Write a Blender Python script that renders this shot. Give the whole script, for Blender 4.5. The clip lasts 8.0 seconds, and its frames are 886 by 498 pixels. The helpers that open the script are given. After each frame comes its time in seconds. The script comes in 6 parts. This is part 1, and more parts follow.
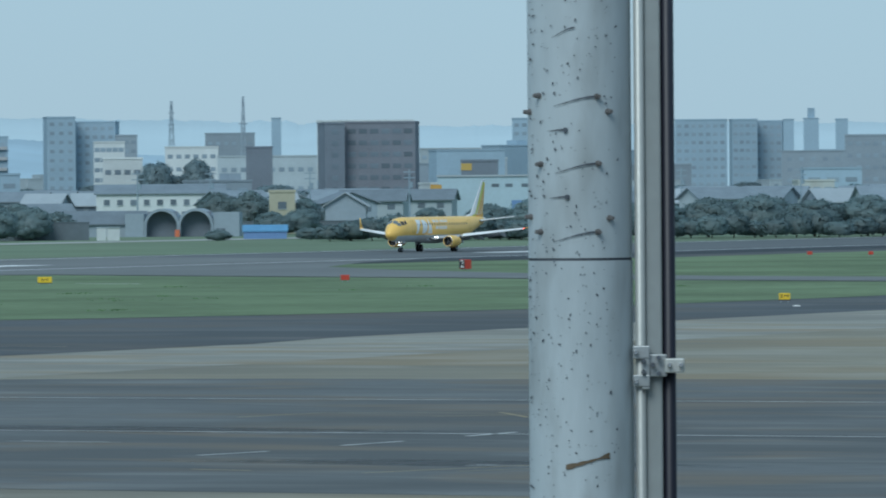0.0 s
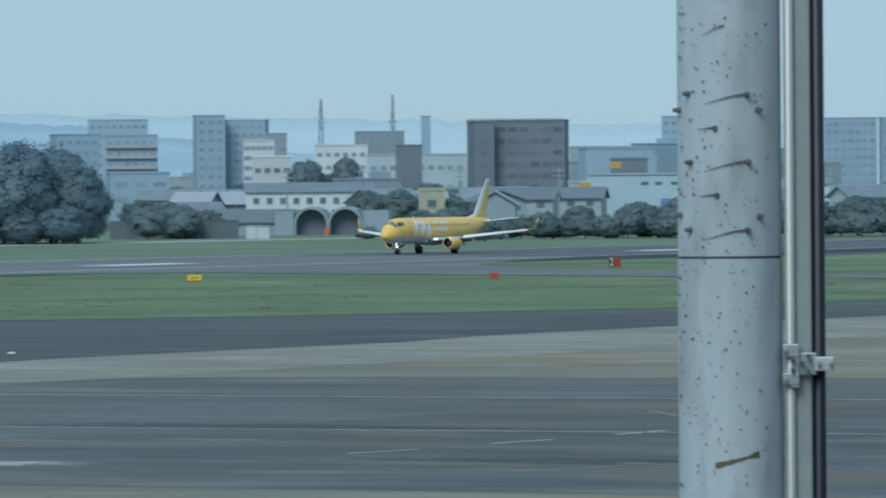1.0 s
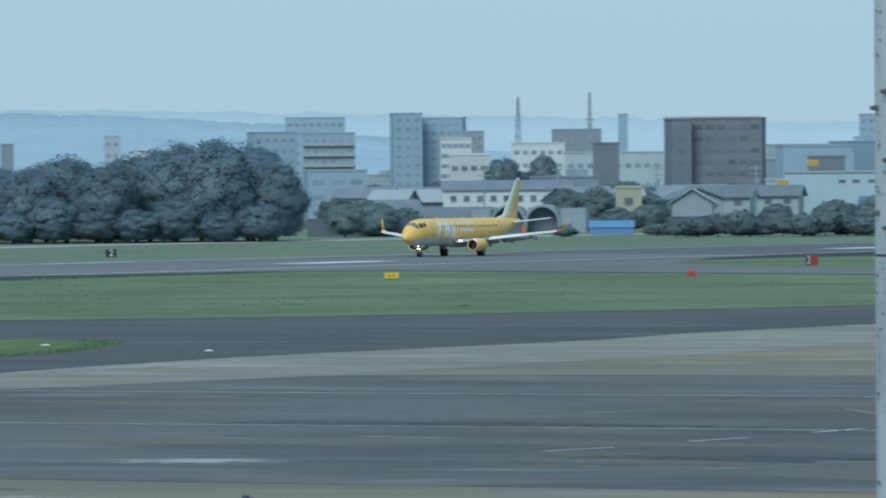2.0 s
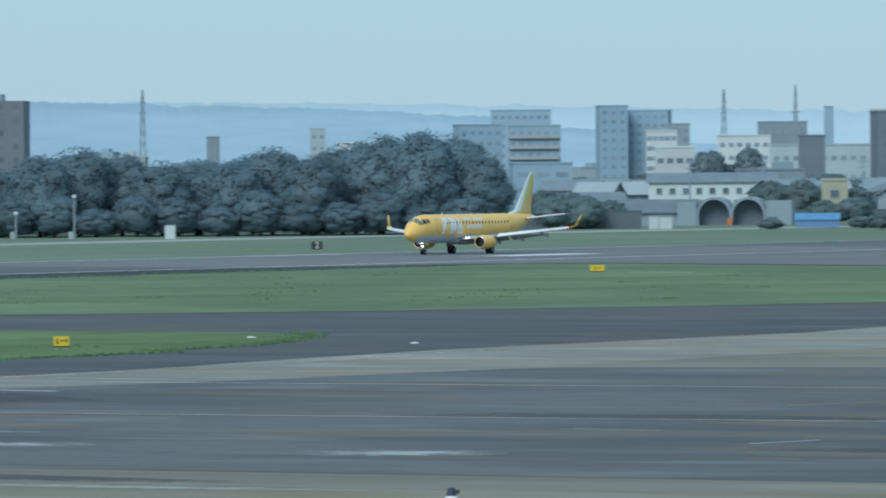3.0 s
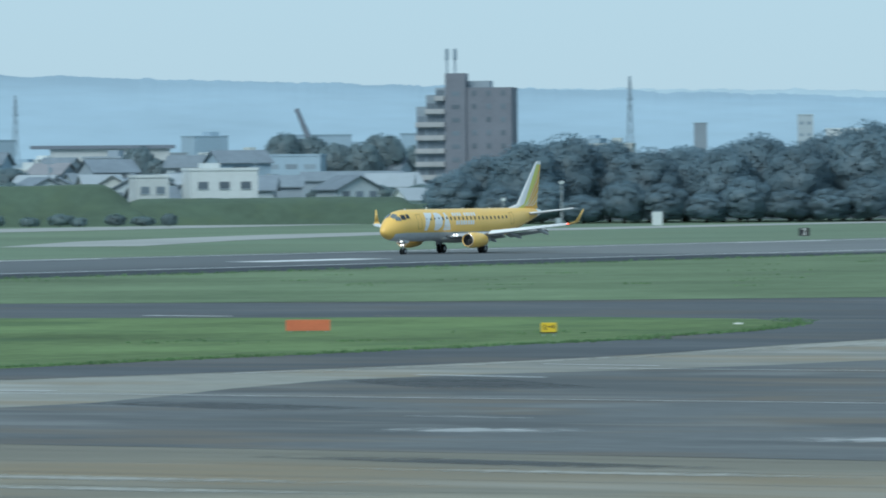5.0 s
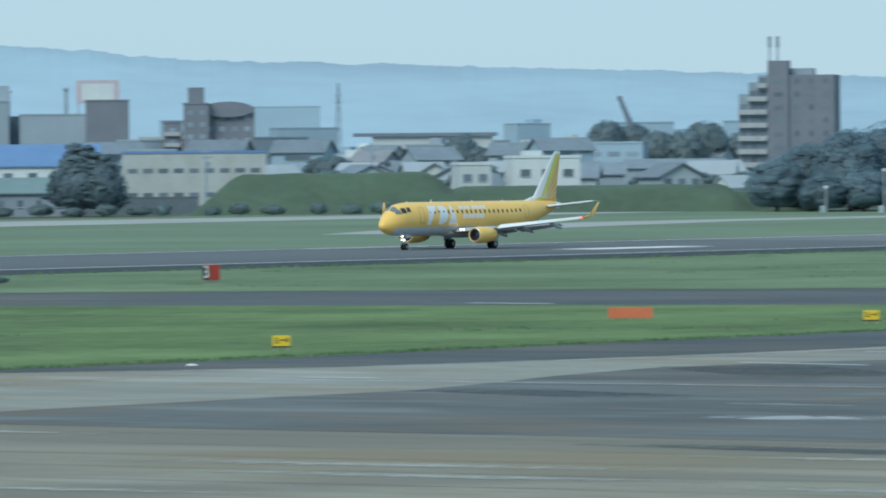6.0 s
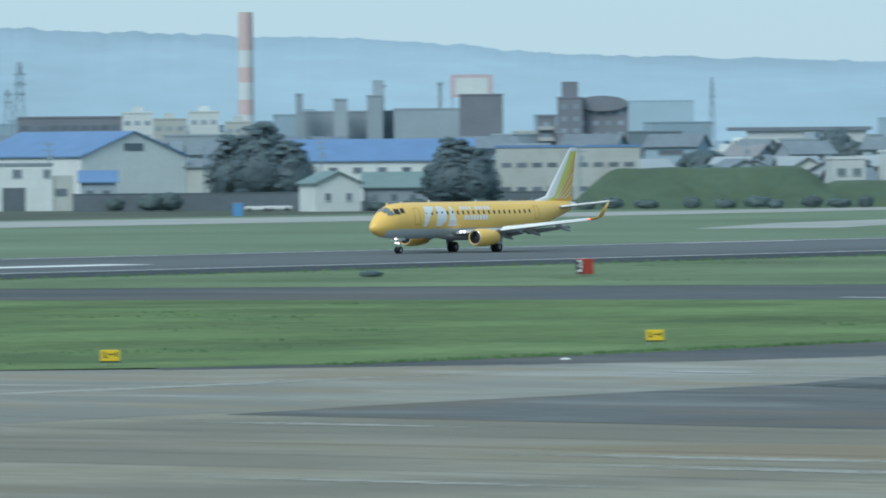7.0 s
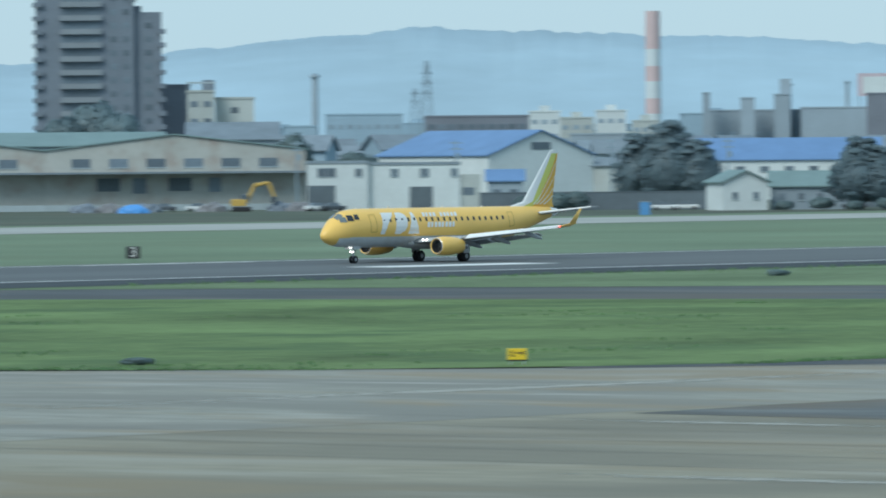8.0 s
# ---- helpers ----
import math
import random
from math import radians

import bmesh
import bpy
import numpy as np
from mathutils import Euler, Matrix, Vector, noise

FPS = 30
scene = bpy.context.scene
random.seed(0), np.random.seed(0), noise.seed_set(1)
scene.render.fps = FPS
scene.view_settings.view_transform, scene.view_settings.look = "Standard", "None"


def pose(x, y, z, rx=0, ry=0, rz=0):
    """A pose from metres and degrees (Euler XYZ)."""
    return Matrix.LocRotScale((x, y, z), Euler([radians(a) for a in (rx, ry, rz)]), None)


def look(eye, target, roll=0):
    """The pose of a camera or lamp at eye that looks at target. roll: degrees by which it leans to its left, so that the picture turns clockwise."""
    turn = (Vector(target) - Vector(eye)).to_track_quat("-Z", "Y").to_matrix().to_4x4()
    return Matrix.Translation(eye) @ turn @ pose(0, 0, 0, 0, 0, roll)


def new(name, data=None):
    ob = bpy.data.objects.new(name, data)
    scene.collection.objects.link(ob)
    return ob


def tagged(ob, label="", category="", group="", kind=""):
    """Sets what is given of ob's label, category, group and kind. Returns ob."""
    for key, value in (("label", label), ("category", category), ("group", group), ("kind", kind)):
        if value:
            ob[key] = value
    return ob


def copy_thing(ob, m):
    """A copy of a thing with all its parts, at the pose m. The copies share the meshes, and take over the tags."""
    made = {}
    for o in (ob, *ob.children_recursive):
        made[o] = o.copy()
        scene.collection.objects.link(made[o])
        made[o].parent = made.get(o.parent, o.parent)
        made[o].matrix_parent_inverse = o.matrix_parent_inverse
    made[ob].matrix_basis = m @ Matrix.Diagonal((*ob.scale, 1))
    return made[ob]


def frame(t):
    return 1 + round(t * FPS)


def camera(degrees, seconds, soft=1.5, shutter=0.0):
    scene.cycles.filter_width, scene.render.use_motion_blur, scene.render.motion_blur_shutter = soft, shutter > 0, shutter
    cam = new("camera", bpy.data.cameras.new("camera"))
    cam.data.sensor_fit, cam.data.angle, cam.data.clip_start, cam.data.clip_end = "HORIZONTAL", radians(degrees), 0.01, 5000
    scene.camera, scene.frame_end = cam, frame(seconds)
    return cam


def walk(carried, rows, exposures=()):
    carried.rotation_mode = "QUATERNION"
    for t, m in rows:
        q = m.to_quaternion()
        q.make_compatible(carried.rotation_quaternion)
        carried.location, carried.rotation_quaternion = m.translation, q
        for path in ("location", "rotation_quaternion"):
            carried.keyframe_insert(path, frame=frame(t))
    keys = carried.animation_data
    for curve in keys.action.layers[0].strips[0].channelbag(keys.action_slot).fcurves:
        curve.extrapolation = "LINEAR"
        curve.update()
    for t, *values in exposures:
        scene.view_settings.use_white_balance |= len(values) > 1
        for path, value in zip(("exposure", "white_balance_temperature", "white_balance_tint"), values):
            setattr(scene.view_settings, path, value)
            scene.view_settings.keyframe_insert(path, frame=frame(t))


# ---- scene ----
# The eye stands on a viewing deck at x 0, y 0. The runway runs along x; bearings turn clockwise from +y.
EYE = 9.426
cam = camera(6.673, 8.0, soft=1.9, shutter=0.4)
PAN = [
    (0.0, 65.003, -0.501, 0.447), (0.5, 64.497, -0.505, 0.447), (1.0, 63.876, -0.506, 0.446), (1.5, 63.149, -0.506, 0.446),
    (3.0, 60.840, -0.556, 0.447), (3.5, 60.034, -0.595, 0.446), (4.0, 59.144, -0.609, 0.449), (4.5, 58.207, -0.609, 0.453),
    (6.0, 54.737, -0.706, 0.459), (6.5, 53.356, -0.727, 0.458), (7.0, 51.920, -0.728, 0.456), (7.5, 50.502, -0.719, 0.456),
    (8.0, 48.852, -0.713, 0.459),
]
walk(cam, [(t, pose(0, 0, EYE, 90 + pitch, roll, -bearing)) for t, bearing, pitch, roll in PAN],
     exposures=[(0.0, -0.10, 5750, 4), (1.5, -0.06, 5750, 4), (3.5, 0.08, 5800, 4), (4.5, 0.14, 5850, 4), (6.5, 0.2, 6000, 4), (8.0, 0.22, 6050, 4)])

# ---- light: a hazy, thinly overcast day, with a high veiled sun
SUN_HEIGHT, SUN_BEARING = 42.0, 266.0
world = bpy.data.worlds.new("hazy_sky")
world.use_nodes = True
scene.world = world
wn = world.node_tree.nodes
sky = wn.new("ShaderNodeTexSky")
sky.sky_type = "NISHITA"
sky.sun_disc = False
sky.sun_elevation, sky.sun_rotation = radians(SUN_HEIGHT), radians(SUN_BEARING)
sky.dust_density, sky.air_density, sky.ozone_density = 0.4, 1.0, 3.0
veil = wn.new("ShaderNodeMix")
veil.data_type = "RGBA"
veil.inputs["Factor"].default_value = 0.82
veil.inputs["B"].default_value = (4.1, 5.6, 6.6, 1)
world.node_tree.links.new(sky.outputs["Color"], veil.inputs["A"])
world.node_tree.links.new(veil.outputs["Result"], wn["Background"].inputs["Color"])
wn["Background"].inputs["Strength"].default_value = 0.1
sun = new("sun", bpy.data.lights.new("sun", "SUN"))
sun.data.energy, sun.data.angle, sun.data.color = 1.75, radians(30), (1.0, 0.96, 0.88)
sun.matrix_basis = look((0, 0, 0), (-math.sin(radians(SUN_BEARING)) * math.cos(radians(SUN_HEIGHT)),
                                    -math.cos(radians(SUN_BEARING)) * math.cos(radians(SUN_HEIGHT)),
                                    -math.sin(radians(SUN_HEIGHT))))


# ---- materials
def surface(name, colour, rough=0.75, vary=0.15, coarse=0.3, fine=4.0, bump=0.15, metal=0.0, each=0.0, stretch=(1, 1, 1), stain=None, amount=0.0, glow=0.0, spec=0.5, thin=False):
    """A painted or mineral surface: two scales of mottling, fine relief, and stains of a second colour."""
    m = bpy.data.materials.new(name)
    m.use_nodes = True
    nodes, links = m.node_tree.nodes, m.node_tree.links
    bsdf = nodes["Principled BSDF"]
    coord = nodes.new("ShaderNodeTexCoord")
    mapping = nodes.new("ShaderNodeMapping")
    mapping.inputs["Scale"].default_value = stretch
    links.new(coord.outputs["Object"], mapping.inputs["Vector"])
    big, small = nodes.new("ShaderNodeTexNoise"), nodes.new("ShaderNodeTexNoise")
    for n, s, d in ((big, coarse, 5.0), (small, fine, 4.0)):
        n.inputs["Scale"].default_value, n.inputs["Detail"].default_value = s, d
        links.new(mapping.outputs["Vector"], n.inputs["Vector"])
    blend = nodes.new("ShaderNodeMath")
    blend.operation = "MULTIPLY_ADD"
    links.new(big.outputs["Fac"], blend.inputs[0])
    blend.inputs[1].default_value = 0.65
    half = nodes.new("ShaderNodeMath")
    half.operation = "MULTIPLY"
    links.new(small.outputs["Fac"], half.inputs[0])
    half.inputs[1].default_value = 0.35
    links.new(half.outputs[0], blend.inputs[2])
    ramp = nodes.new("ShaderNodeValToRGB")
    ramp.color_ramp.elements[0].position, ramp.color_ramp.elements[1].position = 0.32, 0.68
    ramp.color_ramp.elements[0].color = (*[c * (1 - vary) for c in colour], 1)
    ramp.color_ramp.elements[1].color = (*[min(1, c * (1 + vary)) for c in colour], 1)
    links.new(blend.outputs[0], ramp.inputs["Fac"])
    out = ramp.outputs["Color"]
    if stain:
        spots = nodes.new("ShaderNodeTexNoise")
        spots.inputs["Scale"].default_value, spots.inputs["Detail"].default_value = coarse * 2.3, 7.0
        shift = nodes.new("ShaderNodeVectorMath")
        shift.inputs[1].default_value = (13.1, 7.7, 3.3)
        links.new(mapping.outputs["Vector"], shift.inputs[0])
        links.new(shift.outputs[0], spots.inputs["Vector"])
        limit = nodes.new("ShaderNodeMapRange")
        limit.inputs["From Min"].default_value, limit.inputs["From Max"].default_value = 0.5, 0.72
        limit.inputs["To Max"].default_value = amount
        links.new(spots.outputs["Fac"], limit.inputs["Value"])
        mix = nodes.new("ShaderNodeMix")
        mix.data_type = "RGBA"
        links.new(limit.outputs["Result"], mix.inputs["Factor"])
        links.new(out, mix.inputs["A"])
        mix.inputs["B"].default_value = (*stain, 1)
        out = mix.outputs["Result"]
    if each:
        info = nodes.new("ShaderNodeObjectInfo")
        span = nodes.new("ShaderNodeMapRange")
        span.inputs["To Min"].default_value, span.inputs["To Max"].default_value = 1 - each, 1 + each
        links.new(info.outputs["Random"], span.inputs["Value"])
        scale = nodes.new("ShaderNodeVectorMath")
        scale.operation = "SCALE"
        links.new(out, scale.inputs[0])
        links.new(span.outputs["Result"], scale.inputs["Scale"])
        out = scale.outputs["Vector"]
    links.new(out, bsdf.inputs["Base Color"])
    bsdf.inputs["Roughness"].default_value, bsdf.inputs["Metallic"].default_value = rough, metal
    bsdf.inputs["Specular IOR Level"].default_value = spec
    if bump:
        relief = nodes.new("ShaderNodeBump")
        relief.inputs["Strength"].default_value, relief.inputs["Distance"].default_value = bump, 0.05
        links.new(small.outputs["Fac"], relief.inputs["Height"])
        links.new(relief.outputs["Normal"], bsdf.inputs["Normal"])
    if thin:  # leaves let about as much light through as they throw back
        back, both = nodes.new("ShaderNodeBsdfTranslucent"), nodes.new("ShaderNodeAddShader")
        links.new(out, back.inputs["Color"])
        links.new(bsdf.outputs["BSDF"], both.inputs[0])
        links.new(back.outputs["BSDF"], both.inputs[1])
        links.new(both.outputs["Shader"], nodes["Material Output"].inputs["Surface"])
    if glow:
        links.new(out, bsdf.inputs["Emission Color"])
        bsdf.inputs["Emission Strength"].default_value = glow
    return m


def pavement(name, colour, dark, warm, pale, rough=0.82, size=1.0, marks=0.5):
    """Worn paving: broad dark and rust-brown blotches, bleached patches, wheel marks along y and fine grit."""
    m = bpy.data.materials.new(name)
    m.use_nodes = True
    nodes, links = m.node_tree.nodes, m.node_tree.links
    bsdf = nodes["Principled BSDF"]
    coord = nodes.new("ShaderNodeTexCoord")

    def layer(scale, stretch, shift, low, high, amount, detail=6.0, warp=0.6):
        mapping, n, limit = nodes.new("ShaderNodeMapping"), nodes.new("ShaderNodeTexNoise"), nodes.new("ShaderNodeMapRange")
        mapping.inputs["Scale"].default_value, mapping.inputs["Location"].default_value = stretch, (shift, shift * 0.7, 0)
        links.new(coord.outputs["Object"], mapping.inputs["Vector"])
        links.new(mapping.outputs["Vector"], n.inputs["Vector"])
        n.inputs["Scale"].default_value, n.inputs["Detail"].default_value, n.inputs["Distortion"].default_value = scale * size, detail, warp
        limit.inputs["From Min"].default_value, limit.inputs["From Max"].default_value, limit.inputs["To Max"].default_value = low, high, amount
        links.new(n.outputs["Fac"], limit.inputs["Value"])
        return n, limit.outputs["Result"]

    def over(under, factor, tone):
        mix = nodes.new("ShaderNodeMix")
        mix.data_type = "RGBA"
        links.new(factor, mix.inputs["Factor"])
        links.new(under, mix.inputs["A"])
        mix.inputs["B"].default_value = (*tone, 1)
        return mix.outputs["Result"]

    grit, fine = layer(1.3, (1, 0.5, 1), 1.0, 0.3, 0.7, 1.0, 5.0, 0.0)
    base = nodes.new("ShaderNodeMix")
    base.data_type = "RGBA"
    links.new(fine, base.inputs["Factor"])
    base.inputs["A"].default_value, base.inputs["B"].default_value = (*[c * 0.88 for c in colour], 1), (*[c * 1.1 for c in colour], 1)
    out = over(base.outputs["Result"], layer(0.06, (1, 0.6, 1), 5.3, 0.44, 0.58, 0.85)[1], dark)
    out = over(out, layer(0.11, (1, 0.5, 1), 17.9, 0.5, 0.62, 0.9)[1], warm)
    out = over(out, layer(0.19, (1, 0.35, 1), 31.7, 0.52, 0.68, 0.7)[1], pale)
    out = over(out, layer(0.13, (1, 0.3, 1), 71.7, 0.54, 0.68, 0.75)[1], dark)
    out = over(out, layer(0.5, (1, 0.05, 1), 43.1, 0.56, 0.7, marks * 0.6, 3.0, 0.4)[1], dark)
    links.new(out, bsdf.inputs["Base Color"])
    bsdf.inputs["Roughness"].default_value, bsdf.inputs["Specular IOR Level"].default_value = rough, 0.12
    relief = nodes.new("ShaderNodeBump")
    relief.inputs["Strength"].default_value, relief.inputs["Distance"].default_value = 0.1, 0.05
    links.new(grit.outputs["Fac"], relief.inputs["Height"])
    links.new(relief.outputs["Normal"], bsdf.inputs["Normal"])
    return m


def lit(name, colour, strength):
    m = bpy.data.materials.new(name)
    m.use_nodes = True
    b = m.node_tree.nodes["Principled BSDF"]
    b.inputs["Base Color"].default_value = b.inputs["Emission Color"].default_value = (*colour, 1)
    b.inputs["Emission Strength"].default_value = strength
    return m


GRASS = surface("mown_grass", (0.135, 0.196, 0.08), 0.9, 0.5, 0.06, 0.9, 0.3, stretch=(0.8, 0.8, 1), stain=(0.075, 0.125, 0.058), amount=0.8, spec=0.12)
FARGRASS = surface("rough_grass", (0.168, 0.225, 0.15), 0.9, 0.22, 0.02, 0.5, 0.3, stain=(0.175, 0.205, 0.13), amount=0.5, spec=0.12)
GRASSPALE = surface("paler_mown_grass", (0.155, 0.21, 0.118), 0.9, 0.38, 0.04, 0.7, 0.3, stretch=(0.8, 0.8, 1), stain=(0.11, 0.158, 0.082), amount=0.7, spec=0.12)
BLADES = surface("grass_blades", (0.09, 0.145, 0.065), 0.85, 0.35, 0.2, 3.0, 0.0, spec=0.12, thin=True)
SOIL = surface("waste_ground", (0.10, 0.12, 0.095), 0.95, 0.25, 0.015, 0.3, 0.2, stain=(0.16, 0.15, 0.12), amount=0.6, spec=0.12)
CONCRETE = pavement("apron_concrete", (0.285, 0.268, 0.21), (0.198, 0.188, 0.152), (0.262, 0.218, 0.148), (0.345, 0.335, 0.288), size=0.5, marks=0.4)
OLDCONCRETE = pavement("taxiway_concrete", (0.3, 0.298, 0.26), (0.225, 0.222, 0.198), (0.28, 0.24, 0.175), (0.385, 0.385, 0.35), size=0.9)
ASPHALT = pavement("apron_asphalt", (0.148, 0.158, 0.159), (0.102, 0.108, 0.108), (0.17, 0.15, 0.122), (0.215, 0.224, 0.218), marks=0.5)
DARKASPHALT = pavement("taxiway_asphalt", (0.113, 0.124, 0.132), (0.085, 0.094, 0.1), (0.128, 0.122, 0.112), (0.15, 0.158, 0.16), rough=0.85, size=0.6, marks=0.2)
RUNWAY = surface("grooved_asphalt", (0.135, 0.147, 0.153), 0.8, 0.14, 0.02, 0.6, 0.1, stretch=(0.12, 1, 1), stain=(0.075, 0.085, 0.095), amount=0.6, spec=0.12)
SHOULDER = surface("runway_shoulder", (0.062, 0.072, 0.08), 0.85, 0.2, 0.03, 0.6, 0.1, stretch=(0.2, 1, 1), spec=0.12)
ROAD = surface("pale_road", (0.38, 0.39, 0.37), 0.85, 0.12, 0.03, 0.5, 0.1, spec=0.12)
JOINT = surface("joint_sealant", (0.17, 0.165, 0.15), 0.8, 0.2, 0.2, 2.0, 0.0)
WHITELINE = surface("worn_white_paint", (0.62, 0.63, 0.62), 0.7, 0.22, 0.25, 3.0, 0.0, stain=(0.25, 0.26, 0.26), amount=0.6)
PALEASPHALT = surface("pale_asphalt", (0.185, 0.195, 0.195), 0.82, 0.15, 0.03, 0.6, 0.1, stretch=(0.3, 1, 1), stain=(0.14, 0.15, 0.155), amount=0.5, spec=0.12)
RUNWAYWHITE = surface("runway_white_paint", (0.85, 0.86, 0.85), 0.6, 0.06, 0.25, 3.0, 0.0, stain=(0.6, 0.61, 0.61), amount=0.3, spec=0.2)
YELLOWLINE = surface("worn_yellow_paint", (0.30, 0.245, 0.14), 0.7, 0.25, 0.25, 3.0, 0.0, stain=(0.2, 0.19, 0.16), amount=0.7)
SIGNYELLOW = surface("sign_yellow", (0.80, 0.55, 0.03), 0.5, 0.08, 1.0, 8.0, 0.0)
SIGNRED = surface("sign_red", (0.52, 0.06, 0.035), 0.5, 0.1, 1.0, 8.0, 0.0)
SIGNBLACK = surface("sign_black", (0.03, 0.03, 0.035), 0.5, 0.1, 1.0, 8.0, 0.0)
SIGNWHITE = surface("sign_white", (0.8, 0.8, 0.78), 0.5, 0.08, 1.0, 8.0, 0.0)
ORANGE = surface("orange_board", (0.62, 0.17, 0.075), 0.6, 0.12, 0.8, 5.0, 0.05)
GALV = surface("galvanised_steel", (0.42, 0.45, 0.46), 0.45, 0.12, 1.5, 14.0, 0.05, metal=0.55)
# Foliage colours are bluer and paler than leaf green, with distance haze put in.
LEAF = surface("hazed_broadleaf_foliage", (0.108, 0.156, 0.182), 0.6, 0.15, 0.35, 2.2, 0.0, each=0.12, spec=0.35, thin=True)
LEAFPALE = surface("hazed_hedge_foliage", (0.108, 0.15, 0.155), 0.6, 0.22, 0.35, 2.2, 0.0, each=0.15, spec=0.35, thin=True)
LEAFFAR = surface("hazed_town_foliage", (0.12, 0.165, 0.18), 0.6, 0.22, 0.2, 1.5, 0.0, each=0.15, spec=0.4, thin=True)
PINE = surface("hazed_pine_needles", (0.108, 0.15, 0.17), 0.6, 0.25, 0.4, 2.5, 0.0, spec=0.35, thin=True)
BARK = surface("bark", (0.09, 0.08, 0.065), 0.9, 0.3, 1.0, 8.0, 0.4)


# ---- building helpers
def bm_box(bm, x0, x1, y0, y1, z0, z1):
    v = [bm.verts.new(p) for p in ((x0, y0, z0), (x1, y0, z0), (x1, y1, z0), (x0, y1, z0), (x0, y0, z1), (x1, y0, z1), (x1, y1, z1), (x0, y1, z1))]
    for f in ((3, 2, 1, 0), (4, 5, 6, 7), (0, 1, 5, 4), (1, 2, 6, 5), (2, 3, 7, 6), (3, 0, 4, 7)):
        bm.faces.new([v[i] for i in f])
    return bm


def boxes(*sizes):
    bm = bmesh.new()
    for s in sizes:
        bm_box(bm, *s)
    return bm


def bevelled(bm, width=0.02, segments=2):
    bmesh.ops.bevel(bm, geom=bm.edges[:], offset=width, segments=segments, profile=0.5, affect="EDGES")
    return bm


def rod(bm, a, b, r0, r1=None, sides=12):
    """A round bar from a to b."""
    a, b = Vector(a), Vector(b)
    turn = (b - a).to_track_quat("Z", "Y").to_matrix().to_4x4()
    bmesh.ops.create_cone(bm, cap_ends=True, segments=sides, radius1=r0, radius2=r0 if r1 is None else r1, depth=(b - a).length,
                          matrix=Matrix.Translation((a + b) / 2) @ turn)
    return bm


def mesh_of(bm, material, name="mesh", smooth=False):
    bmesh.ops.recalc_face_normals(bm, faces=bm.faces[:])
    me = bpy.data.meshes.new(name)
    bm.to_mesh(me)
    bm.free()
    for m in material if isinstance(material, (list, tuple)) else (material,):
        me.materials.append(m)
    if smooth:
        me.polygons.foreach_set("use_smooth", [True] * len(me.polygons))
    return me


def part(name, bm, material, parent, label="", smooth=False):
    """One mesh object under a thing or a part; bm may be a finished mesh to be shared."""
    me = bm if isinstance(bm, bpy.types.Mesh) else mesh_of(bm, material, name, smooth)
    ob = new(name, me)
    ob.parent = parent
    return tagged(ob, label)


def thing(name, m, label, category, group="", kind=""):
    ob = new(name)
    ob.matrix_basis = m
    if len(label.split()) < 5:
        label += " beyond the airfield"
    return tagged(ob, label, category, group, kind)


def spot(dist, bearing, turn=0.0, z=0.0):
    """A pose at a distance and bearing from the deck, its -y side to the deck, turned by some degrees."""
    return pose(dist * math.sin(radians(bearing)), dist * math.cos(radians(bearing)), z, 0, 0, turn - bearing)


def sheet(name, outline, z, material, label, category):
    """A flat paved or grassed area of the airfield, 3 cm thick, from its outline."""
    bm = bmesh.new()
    f = bm.faces.new([bm.verts.new((x, y, z)) for x, y in outline])
    if f.normal.z < 0:
        f.normal_flip()
    me = mesh_of(bm, material, name)
    return tagged(new(name, me), label, category, kind="structure")


# ---- ground and pavements
ground = new("ground", mesh_of(boxes((-5000, 5000, -1500, 5000, -3, 0)), SOIL, "ground"))
tagged(ground, "open ground round the airfield and under the town", "ground", kind="structure")
sheet("grass_field", [(-400, 455), (1800, 455), (1800, 735), (-400, 735)], 0.02, FARGRASS, "mown grass beyond the runway", "grass")
sheet("apron", [(-60, -40), (900, -40), (900, 206), (-60, 213.3)], 0.02, CONCRETE, "weathered concrete apron with slab joints", "apron")
sheet("apron_asphalt_1", [(199.8, -40), (331, -40), (331, 140), (329, 162), (326, 175.5), (315, 178), (305, 178.6), (294, 181), (287, 184), (277, 185), (266, 182.4), (256, 179), (248, 176.8), (221, 176.6), (211, 175.4)], 0.03, ASPHALT, "dark patched asphalt stand on the apron", "apron")
sheet("apron_strip", [(-60, 176.5), (345, 177), (900, 180), (900, 202), (330, 202), (300, 213.3), (255, 213.3), (238, 236), (190, 330), (-60, 330)], 0.026, OLDCONCRETE, "pale concrete strip along the apron's edge", "apron")
sheet("taxiway", [(300, 213.4), (330, 202), (1000, 202), (1000, 400), (240, 400), (240, 300), (262, 213.4)], 0.03, DARKASPHALT, "dark asphalt taxiway and its connectors", "taxiway")
sheet("grass_island_1", [(150, 392), (200, 318), (228, 262), (240, 237), (247, 223), (256, 215.6), (264, 211.6), (280, 210.6), (300, 211.2), (340, 212), (366, 215.4), (383, 222), (394, 232), (397, 246), (391, 265), (380, 300), (361, 350), (346, 392)],
      0.05, GRASS, "mown green grass between apron and runway", "grass")
sheet("grass_island_2", [(374, 392), (388, 376), (405, 350), (418, 330), (429, 308), (440, 284), (462, 257), (487, 241), (510, 231), (560, 227), (600, 227), (634, 236), (648, 258), (662, 290), (676, 315), (692, 350), (704, 374), (698, 388)],
      0.05, GRASSPALE, "mown green grass between taxiway and runway", "grass")
sheet("grass_island_3", [(810, 389), (765, 372), (734, 348), (706, 319), (686, 292), (676, 268), (676, 250), (690, 236), (720, 229), (1200, 229), (1200, 368), (850, 368)],
      0.05, GRASSPALE, "mown green grass beside the far connector", "grass")
